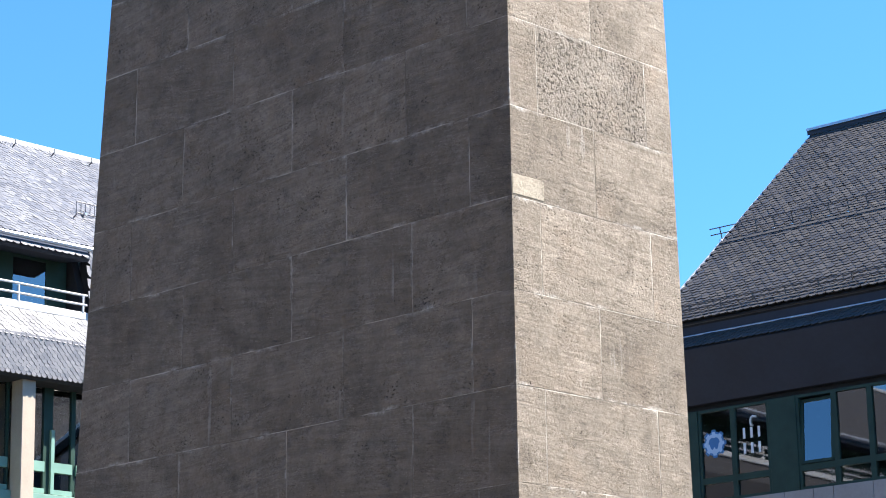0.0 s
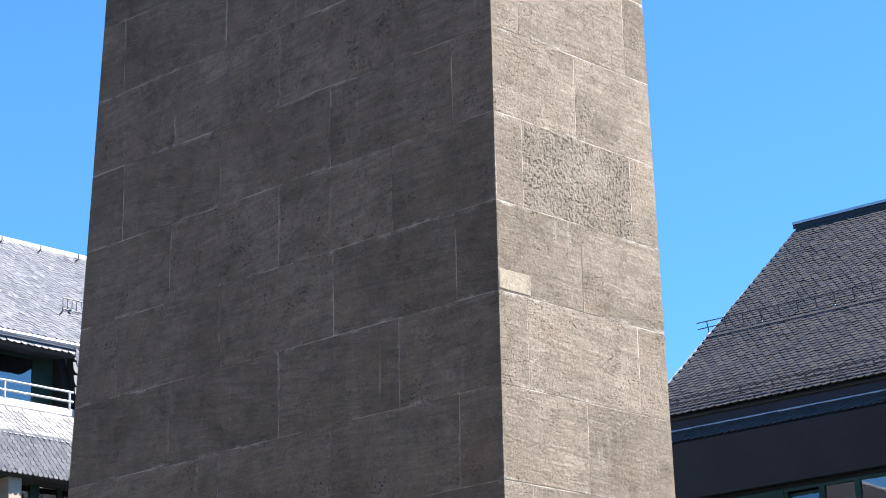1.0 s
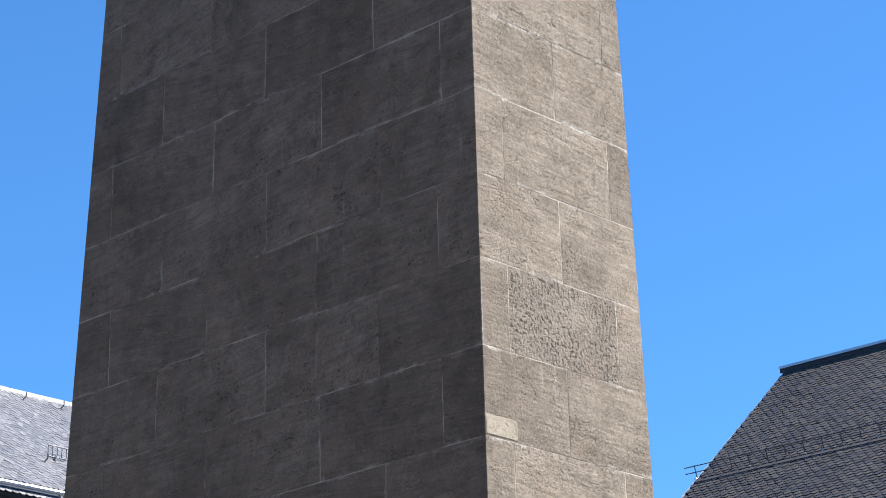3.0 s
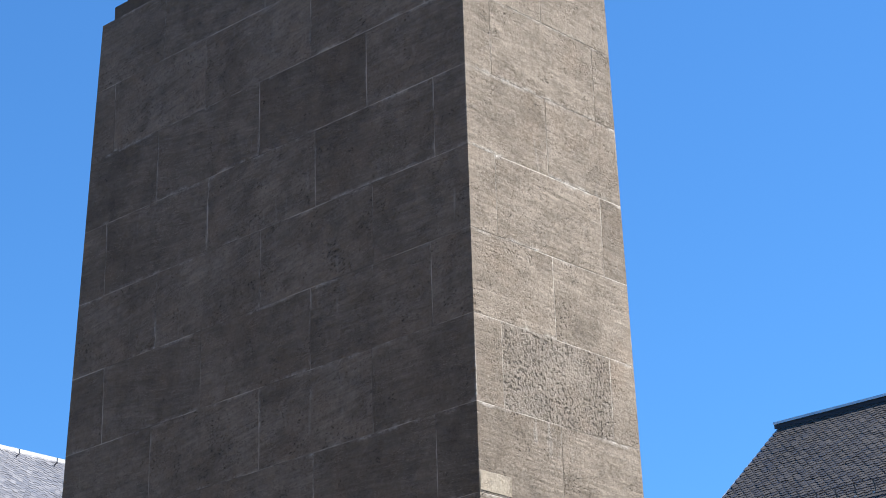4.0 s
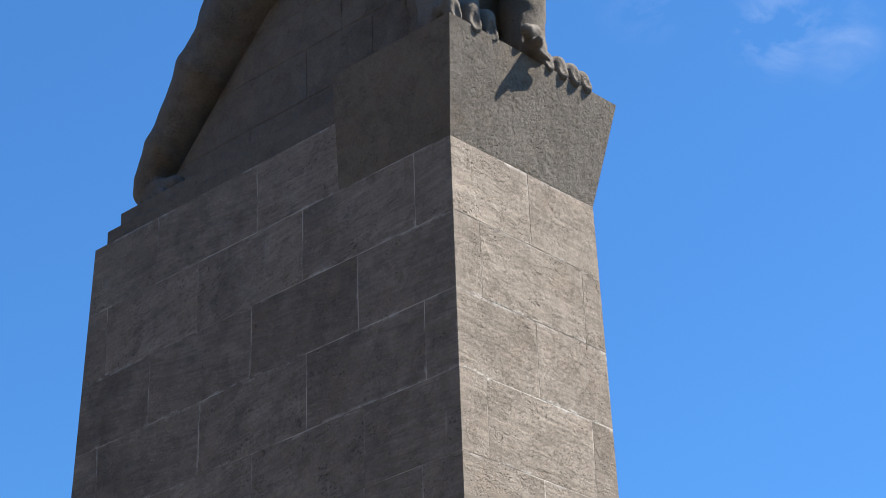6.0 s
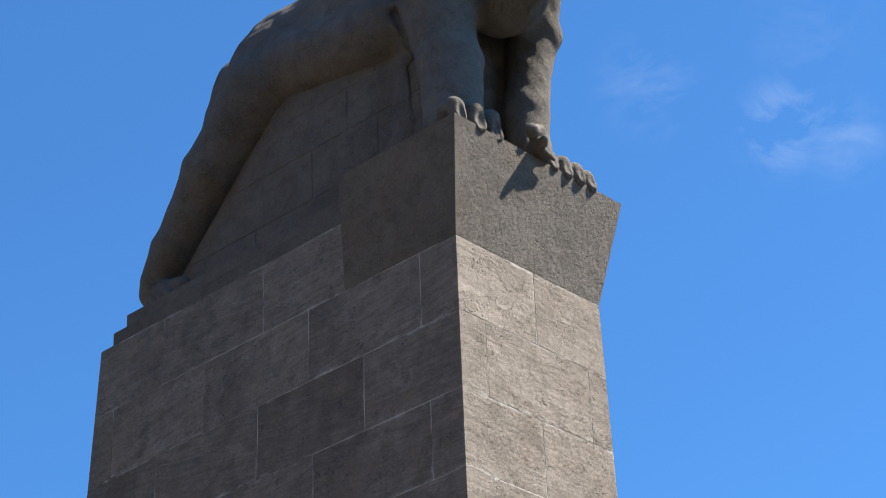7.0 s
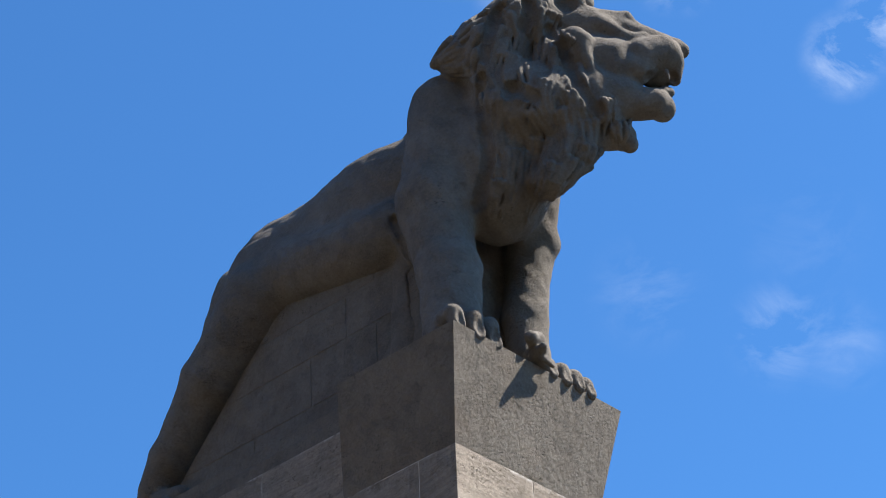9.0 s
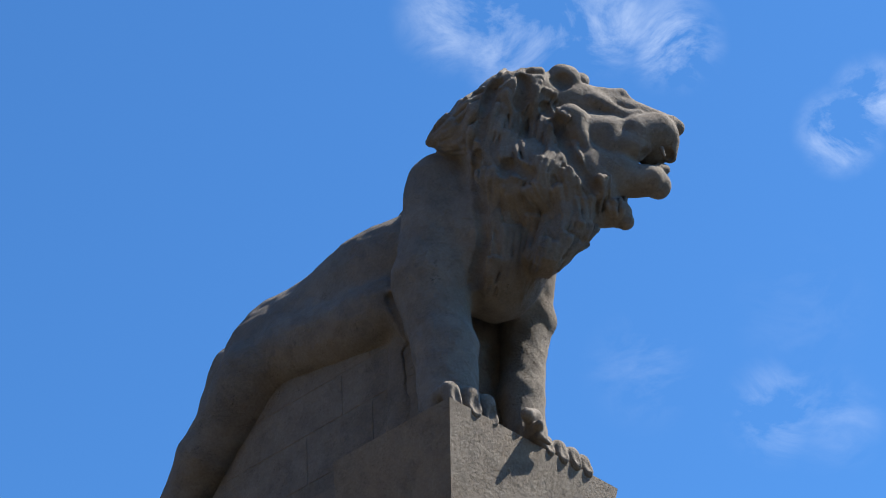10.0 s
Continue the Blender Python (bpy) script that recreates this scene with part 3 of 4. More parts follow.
# hair over crown and nape
limb((-65, 62, 0.06), (-95, 60, 0.06), 64, 64, 0.05)
limb((-100, 55, 0.05), (-132, 5, 0.0), 62, 62, 0.06)
limb((8, -150, 0.04), (-30, -198, 0.04), 36, 26, 0.12)
limb((-162, 25, 0.04), (-194, 7, 0.02), 54, 36, 0.05)
limb((-205, 7, 0.0), (-238, -2, 0.0), 26, 8, 0.03)
limb((-120, -20, 0.0), (-100, -80, 0.0), 60, 64, 0.08)
# mouth, nostril, eye, ear pocket
limb((136, -24, 0.27), (178, -22, 0.15), 16, 14, 0.008, carve)
limb((142, -27, 0.17), (180, -24, 0.07), 14, 12, 0.008, carve)
limb((140, -28, 0.0), (176, -25, 0.0), 14, 12, 0.01)
limb((206, 10, 0.06), (212, 14, 0.05), 5, 4, 0.006, carve)
limb((98, 66, 0.19), (108, 63, 0.19), 6, 5, 0.008, carve)
limb((168, -12, 0.15), (172, -25, 0.14), 5, 4, 0.006)
limb((-32, 78, 0.30), (-22, 72, 0.26), 13, 10, 0.01, carve)
# ears: a cupped disc, open to the side
for a, b, out, wide in ((-4, 113, 0.20, 0.132), (24, 108, -0.20, 0.09)):
    ell(at(a, b, out), (wide, 0.065, wide * 0.92), 0.02, -49)
ell(at(-6, 108, 0.275), (0.098, 0.075, 0.090), 0.010, -49, carve)

# stone left standing between the forelegs
cap((0.92, 0.98, 10.1), (0.92, 0.90, 11.3), 0.31, 0.31, 0.05)
cap((1.16, 0.98, 10.1), (1.16, 0.90, 11.3), 0.31, 0.31, 0.05)
cap((1.36, 0.95, 10.1), (1.42, 0.85, 11.6), 0.31, 0.31, 0.05)
cap((1.05, 1.3, 10.1), (1.05, 1.2, 11.2), 0.36, 0.36, 0.05)
# paws: pad and toes, each toe hollowed where the claw sits
for first, gap_x, toes, wide, lift in ((0.225, 0.175, 3, 0.076, 10.245), (1.16, 0.135, 4, 0.068, 10.218)):
    mx = first + gap_x * (toes - 1) / 2
    cap((mx + 0.08, 0.40, 10.2), (mx + 0.02, 0.22, 10.17), 0.15, 0.12, 0.05)
    for i in range(toes):
        tx, tr = first + gap_x * i, wide * (0.88 if toes == 3 and i == 0 else 1.0)
        top = lift + (0.022 * i if toes == 3 else 0.0)
        ty = (0.035 if toes == 3 else 0.015) + 0.012 * abs(i - (toes - 1) / 2)
        cap((tx + 0.03, ty + 0.13, top), (tx, ty + 0.03, top - 0.02), tr, tr, 0.03)
        cap((tx, ty + 0.03, top - 0.02), (tx, ty, 10.12), tr * 0.95, tr * 0.85, 0.012)
        ell((tx - 0.01, ty - tr * 0.95, 10.15), (tr * (0.58 if toes == 3 else 0.48), 0.05 if toes == 3 else 0.035, 0.085 if toes == 3 else 0.06), 0.008, 0, carve)
# hair: strands drawn on the side of the head and neck, laid on the surface that they meet
def drop(a, b):
    """The place on the near side where the form is met at (a, b)."""
    p = HEAD_O + UNIT * (a * HEAD_A + b * HEAD_B) + 1.8 * HEAD_C
    for _ in range(420):
        i = np.round((p - LO) / STEP).astype(int)
        if (i >= 0).all() and (i < SIZE).all() and field[tuple(i)] < 0.0:
            return p
        p = p - 0.009 * HEAD_C
    return None


def smooth_line(points, n=3):
    """Points along a polygon, rounded at its corners."""
    pts = [np.array(q, float) for q in points]
    out = [pts[0]]
    for i in range(len(pts) - 1):
        p0, p1, p2, p3 = pts[max(i - 1, 0)], pts[i], pts[i + 1], pts[min(i + 2, len(pts) - 1)]
        for j in range(1, n + 1):
            t = j / n
            out.append(0.5 * (2 * p1 + (p2 - p0) * t + (2 * p0 - 5 * p1 + 4 * p2 - p3) * t * t + (3 * p1 - p0 - 3 * p2 + p3) * t ** 3))
    return out


mane_rnd = random.Random(21)
STRANDS = []


def strand(*points):
    """A lock of three twisted strands that thin out towards the tip."""
    line = smooth_line(points)
    for off, r in ((0, 8.5), (-12, 6.5), (12, 6.5), (21, 5.0)):
        wave, far = mane_rnd.uniform(0, 6.28), []
        for i, q in enumerate(line):
            f = i / (len(line) - 1)
            tan = line[min(i + 1, len(line) - 1)] - line[max(i - 1, 0)]
            across = np.array((-tan[1], tan[0])) / max(np.hypot(*tan), 1e-6)
            q = q + across * (off * (1.0 - 0.75 * f) + 2.0 * math.sin(wave + 5 * f))
            hit = drop(*q)
            if hit is not None:
                far.append(hit + HEAD_C * UNIT * (5.0 - 4.0 * f))
        if len(far) > 2:
            STRANDS.append((far, r * UNIT * mane_rnd.uniform(0.85, 1.2)))


def groove(*points):
    hits = [p for p in (drop(*q) for q in smooth_line(points)) if p is not None]
    for p, q in zip(hits, hits[1:]):
        cap(p, q, 0.048, 0.048, 0.02, carve)


strand((-45, 125), (-85, 120), (-110, 90), (-120, 50))
strand((-60, 110), (-75, 70), (-85, 30), (-95, -10))
strand((-38, 90), (-50, 50), (-55, 0), (-60, -40))
strand((-100, 115), (-130, 90), (-145, 50), (-150, 15))
strand((-120, 60), (-132, 20), (-138, -20), (-125, -45))
strand((-95, 10), (-105, -20), (-100, -38))
strand((-142, 78), (-170, 68), (-192, 45), (-208, 25))
strand((-155, 55), (-165, 35), (-185, 15), (-210, 0))
strand((-160, 20), (-165, -10), (-155, -40), (-150, -70))
strand((-200, 35), (-220, 18), (-232, 4), (-240, -3))
strand((-178, 0), (-200, -6), (-222, -8))
strand((-15, 50), (-25, 10), (-15, -40), (0, -80))
strand((-40, -30), (-45, -70), (-25, -120), (-15, -160))
strand((0, -10), (15, -50), (30, -90), (45, -130))
strand((-70, -40), (-85, -80), (-75, -130), (-60, -170))
strand((-110, -50), (-120, -100), (-110, -150), (-100, -200))
strand((-138, -50), (-138, -100), (-132, -150), (-130, -200))
strand((-10, -80), (0, -120), (-10, -160), (-25, -200))
strand((30, -100), (30, -140), (15, -165), (0, -190))
strand((-50, -130), (-55, -170), (-70, -210), (-75, -250))
strand((-90, -150), (-95, -200), (-105, -240), (-115, -270))
strand((-30, -170), (-40, -210), (-55, -240), (-70, -275))
strand((-120, -200), (-130, -240), (-138, -265))
strand((8, -165), (-10, -195), (-25, -220), (-35, -240))
strand((40, -145), (28, -170), (8, -195))
strand((58, -65), (63, -95), (60, -125))
strand((83, -105), (88, -125), (83, -142))
strand((-100, 85), (-95, 45), (-100, 10))
strand((-75, -5), (-65, -45), (-70, -80))
strand((10, -50), (12, -90), (5, -130))
strand((-75, 120), (-95, 90), (-102, 55))
strand((-15, -15), (-35, -50), (-50, -90))
strand((-60, -80), (-40, -115), (-35, -150))
strand((-95, -80), (-95, -120), (-85, -160))
for far, r in STRANDS:
    lock(far, r, 0.005)
groove((-152, -25), (-158, -60), (-145, -110), (-138, -170), (-155, -240))
groove((-107, -50), (-95, -40), (-60, -55))
groove((-10, 35), (0, -5), (22, -40), (50, -80))
groove((-35, 60), (-15, 35), (-15, 10))
groove((-75, 110), (-72, 85), (-82, 65))
groove((-120, 100), (-138, 65), (-148, 10))
groove((-300, -270), (-284, -315), (-268, -360), (-255, -420))

# weathering: slight unevenness of the carved surface
wx_, wy_, wz_ = (a.astype(np.float32) for a in np.meshgrid(*axes, indexing="ij", sparse=True))
for i in range(7):
    kx, ky, kz = (np.float32(mane_rnd.uniform(-1, 1) * (9 + 7 * i)) for _ in range(3))
    field += np.float32(0.0022 / (1 + 0.2 * i)) * np.sin(kx * wx_ + ky * wy_ + kz * wz_ + np.float32(6.28 * mane_rnd.random()))


def skin(f):
    """Skins the zero level of a grid of distances, one vertex a crossed cell."""
    inside = f < 0
    nx, ny, nz = f.shape
    corner = [inside[i:nx - 1 + i, j:ny - 1 + j, k:nz - 1 + k] for i in (0, 1) for j in (0, 1) for k in (0, 1)]
    total = sum(c.astype(np.int8) for c in corner)
    cells = np.argwhere((total > 0) & (total < 8))
    index = -np.ones((nx - 1, ny - 1, nz - 1), np.int64)
    index[tuple(cells.T)] = np.arange(len(cells))
    acc, cnt = np.zeros((len(cells), 3)), np.zeros(len(cells))
    offs = [np.array((i, j, k)) for i in (0, 1) for j in (0, 1) for k in (0, 1)]
    for p in range(8):
        for q in range(p + 1, 8):
            if np.abs(offs[p] - offs[q]).sum() != 1:
                continue
            fp, fq = f[tuple((cells + offs[p]).T)], f[tuple((cells + offs[q]).T)]
            hit = (fp < 0) != (fq < 0)
            t = np.where(hit, fp / np.where(hit, fp - fq, 1), 0)
            acc[hit] += (offs[p] + t[:, None] * (offs[q] - offs[p]))[hit]
            cnt += hit
    verts = LO + STEP * (cells + acc / cnt[:, None])
    quads = []
    for ax in range(3):
        o1, o2 = [np.eye(3, dtype=int)[i] for i in range(3) if i != ax]
        a = inside
        sl0, sl1 = [slice(None)] * 3, [slice(None)] * 3
        sl0[ax], sl1[ax] = slice(0, -1), slice(1, None)
        e = np.argwhere(a[tuple(sl0)] != a[tuple(sl1)])
        keep = np.all((e - o1 - o2 >= 0) & (e < np.array(index.shape)), axis=1)
        e = e[keep]
        q = np.stack([index[tuple(v.T)] for v in (e, e - o1, e - o1 - o2, e - o2)], 1)
        flip = a[tuple(e.T)]
        if ax == 1:
            flip = ~flip
        q[flip] = q[flip][:, ::-1]
        quads.append(q[(q >= 0).all(1)])
    return verts, np.concatenate(quads)


lv, lq = skin(field)
lion_mesh = bpy.data.meshes.new("lion_statue")
lion_mesh.from_pydata(lv.tolist(), [], lq.tolist())
lion_mesh.materials.append(STATUE)
for p in lion_mesh.polygons:
    p.use_smooth = True
lion_bm = bmesh.new()
lion_bm.from_mesh(lion_mesh)
bmesh.ops.recalc_face_normals(lion_bm, faces=lion_bm.faces)
lion_bm.to_mesh(lion_mesh)
lion_bm.free()
lion = new("lion_statue", lion_mesh)
lion.matrix_world = PILLAR
tagged(lion, "grey weathered limestone lion standing with open jaws on the pillar", "statue")

# ---------------------------------------------------------------- slates
def slate_shape(w, h, t):
    """A slate with a rounded tail: outline and thickness, in its own plane (x across, y up the slope, z out)."""
    pts = [(-w / 2, h), (-w / 2, h * 0.40), (-w * 0.42, h * 0.20), (-w * 0.22, h * 0.05), (0, 0), (w * 0.22, h * 0.05), (w * 0.42, h * 0.20), (w / 2, h * 0.40), (w / 2, h)]
    n = len(pts)
    verts = [(x, y, t * (1.9 - y / h)) for x, y in pts] + [(x, y, t * (0.9 - y / h)) for x, y in pts]
    faces = [tuple(range(n))[::-1]] + [(i, (i + 1) % n, n + (i + 1) % n, n + i) for i in range(n - 1)]
    return verts, faces


def slates(parent, origin, along, up, length, height, w, h, mats, pick, seed, thick=0.010, gapw=0.95):
    """Rows of slates over a slope. pick(a, b) says which of them are single parts."""
    r = random.Random(seed)
    ax, uy = Vector(along).normalized(), Vector(up).normalized()
    nz = ax.cross(uy)
    frame_m = Matrix(((ax.x, uy.x, nz.x), (ax.y, uy.y, nz.y), (ax.z, uy.z, nz.z)))
    verts, faces = slate_shape(w * gapw, h * 1.75, thick)
    faces = [f[::-1] for f in faces]
    me = bpy.data.meshes.new("slate")
    me.from_pydata(verts, [], faces)
    me.materials.append(mats[0])
    av, af, count = [], [], 0
    o = Vector(origin)
    for row in range(int(height / h)):
        for col in range(int(length / w) + 1):
            a, b = (col + 0.5 * (row % 2)) * w, row * h
            if a > length:
                continue
            tilt = Euler((r.gauss(0, 0.02), r.gauss(0, 0.02), r.gauss(0, 0.015))).to_matrix()
            place = o + ax * (a + r.gauss(0, w * 0.02)) + uy * (b + r.gauss(0, h * 0.03)) + nz * (0.012 + r.uniform(0, 0.004))
            rot = frame_m @ tilt
            if count < 300 and pick(a, b):
                ob = new("slate", me)
                ob.parent = parent
                ob.matrix_local = Matrix.Translation(place) @ rot.to_4x4()
                count += 1
            else:
                k = len(av)
                av.extend(tuple(place + rot @ Vector(v)) for v in verts)
                af.extend(tuple(k + i for i in f) for f in faces)
    rest = bpy.data.meshes.new("slate_covering")
    rest.from_pydata(av, [], af)
    rest.materials.append(mats[1])
    ob = new("slate_covering", rest)
    ob.parent = parent
    tagged(ob, kind="stuff")


def pane(parent, x0, x1, z0, z1, y, name="pane"):
    ob = part(name, box(x0, x1, y, y + 0.012, z0, z1), GLASS, parent)
    ob.visible_shadow = False
    return ob


# ---------------------------------------------------------------- building with the dark slate roof
# Local x runs along its front, y into the building, z up.
DARK_HOUSE = pose(6.685, 41.465, 0, 0, 0, -40.49)
dark_house = thing("office_building", DARK_HOUSE, "office building with dark slate roof and navy fascia", "building")
END = 34.0
X0 = -3.4
EAVE_Z, PITCH = 11.27, math.atan(0.83)
RIDGE_Y, RIDGE_Z = 6.41, 16.72
part("wall", box(X0, END, 0.10, 0.45, 0, 7.80), CONCRETE, dark_house, "pale wall behind grey cladding")
part("upper_wall", box(X0, END, 0.25, 0.5, 9.56, 11.15), NAVY, dark_house)
part("side_wall", prism([(0.5, 0), (12.3, 0), (12.3, 11.2), (RIDGE_Y, RIDGE_Z - 0.25), (0.5, 11.4)], X0 + 0.002, X0 + 0.3), CLADDING, dark_house)
part("side_wall", prism([(0.5, 0), (12.3, 0), (12.3, 11.2), (RIDGE_Y, RIDGE_Z - 0.25), (0.5, 11.4)], END - 0.3, END - 0.002), CLADDING, dark_house)
part("back_wall", box(X0 + 0.3, END - 0.3, 12.0, 12.3, 0, 11.2), CLADDING, dark_house)
part("floor_slab", box(X0 + 0.3, END - 0.3, 0.45, 12.0, 7.3, 7.6), ROOM, dark_house)
part("room_ceiling", box(X0 + 0.3, END - 0.3, 0.5, 12.0, 9.75, 9.95), ROOM, dark_house)
part("room_wall", box(X0 + 0.3, END - 0.3, 3.2, 3.35, 7.6, 9.75), ROOM, dark_house)
# grey cladding panels under the windows
cx = X0
for k in range(26):
    cw = (0.62, 0.42, 0.82, 0.82)[k % 4] if k < 8 else 1.3
    part("cladding_panel", box(cx + 0.006, min(cx + cw, END) - 0.006, 0.02, 0.10, 6.55, 7.80, 0.004), CLADDING, dark_house)
    cx += cw
    if cx > END:
        break
# navy fascia leaning out to the lower eave, lower gutter, short slate skirt, upper navy band
part("fascia", prism([(0.02, 9.68), (0.25, 9.68), (0.25, 10.9), (-0.44, 10.69), (-0.49, 10.64), (-0.47, 10.60)], X0 - 0.05, END), NAVY, dark_house, "navy blue painted metal fascia")
part("gutter_band", prism([(-0.10, 10.95), (0.30, 10.95), (0.30, 11.22), (-0.13, 11.22)], X0 - 0.05, END), NAVY, dark_house)
skirt = part("skirt_roof", prism([(-0.49, 10.65), (0.22, 10.91), (0.22, 10.945), (-0.14, 10.945)], X0 - 0.05, END), UNDER, dark_house)
slates(skirt, (X0 + 0.09, -0.50, 10.655), (1, 0, 0), (0, 0.35, 0.295), 12.0, 0.44, 0.15, 0.088, (SLATE_DARK, SLATE_DARK_J), lambda a, b: a < 5.5, 3)
part("gutter_rim", rod((X0 - 0.05, -0.14, 10.975), (END, -0.14, 10.975), 0.028), ZINC, dark_house, "pale zinc gutter rim")
part("gutter_rim", rod((X0 - 0.05, -0.16, 11.215), (END, -0.16, 11.215), 0.02), STEEL, dark_house)
# main roof
roof = part("roof", prism([(-0.20, 11.225), (RIDGE_Y, RIDGE_Z), (12.9, 11.25), (12.9, 11.05), (RIDGE_Y, RIDGE_Z - 0.22), (-0.05, 11.11)], X0, END), UNDER, dark_house, "steep roof of dark rounded slates")
slope = Vector((0, RIDGE_Y + 0.20, RIDGE_Z - 11.225))
slates(roof, (X0 + 0.09, -0.23, 11.235), (1, 0, 0), slope, 12.5, slope.length - 0.10, 0.180, 0.122, (SLATE_DARK, SLATE_DARK_J), lambda a, b: 0.3 < a < 4.8 and b < 1.4, 4, 0.022, 0.975)
part("verge_trim", prism([(-0.24, 11.20), (RIDGE_Y, RIDGE_Z - 0.05), (RIDGE_Y, RIDGE_Z + 0.045), (-0.24, 11.30)], X0 - 0.035, X0 + 0.012), ZINC, dark_house)
part("ridge_cap", prism([(RIDGE_Y - 0.22, RIDGE_Z - 0.09), (RIDGE_Y - 0.22, RIDGE_Z + 0.03), (RIDGE_Y, RIDGE_Z + 0.13), (RIDGE_Y + 0.3, RIDGE_Z - 0.1), (RIDGE_Y, RIDGE_Z - 0.02)], X0 - 0.06, END), NAVY, dark_house, "dark metal ridge cap")
part("ridge_rim", prism([(RIDGE_Y - 0.26, RIDGE_Z + 0.0), (RIDGE_Y - 0.255, RIDGE_Z + 0.06), (RIDGE_Y, RIDGE_Z + 0.15), (RIDGE_Y, RIDGE_Z + 0.1)], X0 - 0.065, END), ZINC, dark_house)


def snow_guard(parent, y, z, x0, x1, gap, h):
    """A rail of thin bars on brackets that stand on the roof."""
    g = new("snow_guard")
    g.parent = parent
    up = Vector((0, -math.sin(PITCH) * 0.35, math.cos(PITCH))).normalized() * h
    for f in (1.0, 0.55):
        part("bar", rod((x0 - 0.25, y + up.y * f, z + up.z * f), (x1, y + up.y * f, z + up.z * f), 0.011, 6), STEEL, g)
    x, i = x0, 0
    while x < x1:
        part("bracket", rod((x, y, z), (x, y + up.y * 1.05, z + up.z * 1.05), 0.012, 5), STEEL, g)
        part("bracket_foot", box(x - 0.03, x + 0.03, y - 0.07, y + 0.05, z - 0.01, z + 0.022), CHROME if i % 3 != 2 else STEEL, g)
        x += gap
        i += 1
    return g


snow_guard(dark_house, 2.58, 13.56, X0 - 0.05, 8.5, 0.43, 0.28)
snow_guard(dark_house, 0.02, 11.43, X0 + 0.1, 8.5, 0.72, 0.20)
# dark strips laid on the slates in place of shadow lines below the guard
for fy, k in ((2.36, 1.0), (1.86, 0.55)):
    fz = 11.225 + 0.83 * (fy + 0.2)
    part("guard_shadow_strip", prism([(fy, fz + 0.01), (fy + 0.10 * k, fz + 0.08 * k + 0.02), (fy + 0.06 * k, fz + 0.13 * k + 0.03), (fy - 0.03, fz + 0.07 * k + 0.02)], X0 + 0.02, 9), UNDER, dark_house)

# ribbon of windows with dark green frames
Z_SILL, Z_TR, Z_TOP = 7.80, 8.20, 9.56


def ribbon_window(x0, x1, tilt=False, blind=False):
    w = new("window")
    w.parent = dark_house
    fr = bmesh.new()
    f = 0.055
    for bx in ((x0, x0 + f, Z_SILL, Z_TOP), (x1 - f, x1, Z_SILL, Z_TOP), (x0 + f, x1 - f, Z_SILL, Z_SILL + f), (x0 + f, x1 - f, Z_TOP - f, Z_TOP), (x0 + f, x1 - f, Z_TR - 0.06, Z_TR + 0.06)):
        add_box(fr, bx[0], bx[1], 0.05, 0.14, bx[2], bx[3])
    part("frame", fr, GREEN, w)
    pane(w, x0 + f, x1 - f, Z_SILL + f, Z_TR - 0.06, 0.09)
    if tilt:
        lean = pose(0, 0.05, Z_TR + 0.07, -5, 0, 0)
        sb = bmesh.new()
        hgt = Z_TOP - f - Z_TR - 0.1
        for bx in ((x0 + f, x0 + f + 0.05, 0, hgt), (x1 - f - 0.05, x1 - f, 0, hgt), (x0 + f, x1 - f, 0, 0.05), (x0 + f, x1 - f, hgt - 0.05, hgt)):
            add_box(sb, bx[0], bx[1], -0.02, 0.03, bx[2], bx[3])
        sash_frame = part("sash_frame", sb, GREEN, w)
        sash_frame.matrix_basis = lean
        p = pane(w, x0 + f + 0.05, x1 - f - 0.05, 0.05, hgt - 0.05, 0.0)
        p.matrix_basis = lean
    else:
        pane(w, x0 + f, x1 - f, Z_TR + 0.06, Z_TOP - f, 0.09)
    # added pale sheet, stands in for the grey reflections and room light in the panes
    if blind:
        part("blind", box(x0 + f, x1 - f, 0.15, 0.16, Z_TR - 0.02 - 0.3 * (int(x0 * 7) % 2), Z_TOP - 0.05), BLIND, w, "grey blind, or backing that greys the glass")
    return w


wx = -2.56
for k, (ww, tl) in enumerate(((0.78, 0), (0.80, 0), (0.60, 2), (0.80, 1), (0.74, 0), (0.80, 0), (0.60, 2), (0.80, 0), (0.80, 0), (0.80, 0), (0.60, 2), (0.8, 0), (0.8, 0), (0.8, 0), (0.8, 0))):
    if tl == 2:
        part("green_panel", box(wx + 0.003, wx + ww - 0.003, 0.03, 0.14, Z_SILL, Z_TOP, 0.006), GREEN, dark_house)
    else:
        ribbon_window(wx, wx + ww, tl == 1, tl == 0)
    wx += ww
part("window_band", box(wx, END, 0.05, 0.14, Z_SILL, Z_TOP), GREEN, dark_house)
part("green_panel", box(X0, -2.563, 0.03, 0.14, Z_SILL, Z_TOP, 0.006), GREEN, dark_house)
part("paper_bag", box(-1.60, -1.25, 0.30, 0.42, 7.86, 8.10, 0.03), PAPER, dark_house, "cream paper bag behind the glass")


def flat_disc(fn, n, y, th, cx_, cz_):
    bm = bmesh.new()
    a = [bm.verts.new((cx_ + fn(6.28319 * i / n)[0], y, cz_ + fn(6.28319 * i / n)[1])) for i in range(n)]
    f = bm.faces.new(a)
    r = bmesh.ops.extrude_face_region(bm, geom=[f])
    bmesh.ops.translate(bm, verts=[v for v in r["geom"] if isinstance(v, bmesh.types.BMVert)], vec=(0, -th, 0))
    bmesh.ops.recalc_face_normals(bm, faces=bm.faces)
    return bm


def gear(r):
    def fn(a):
        k = r * (1.0 if (a * 8 / 6.28319 + 0.25) % 1 < 0.5 else 0.84)
        return k * math.sin(a), k * math.cos(a)
    return fn


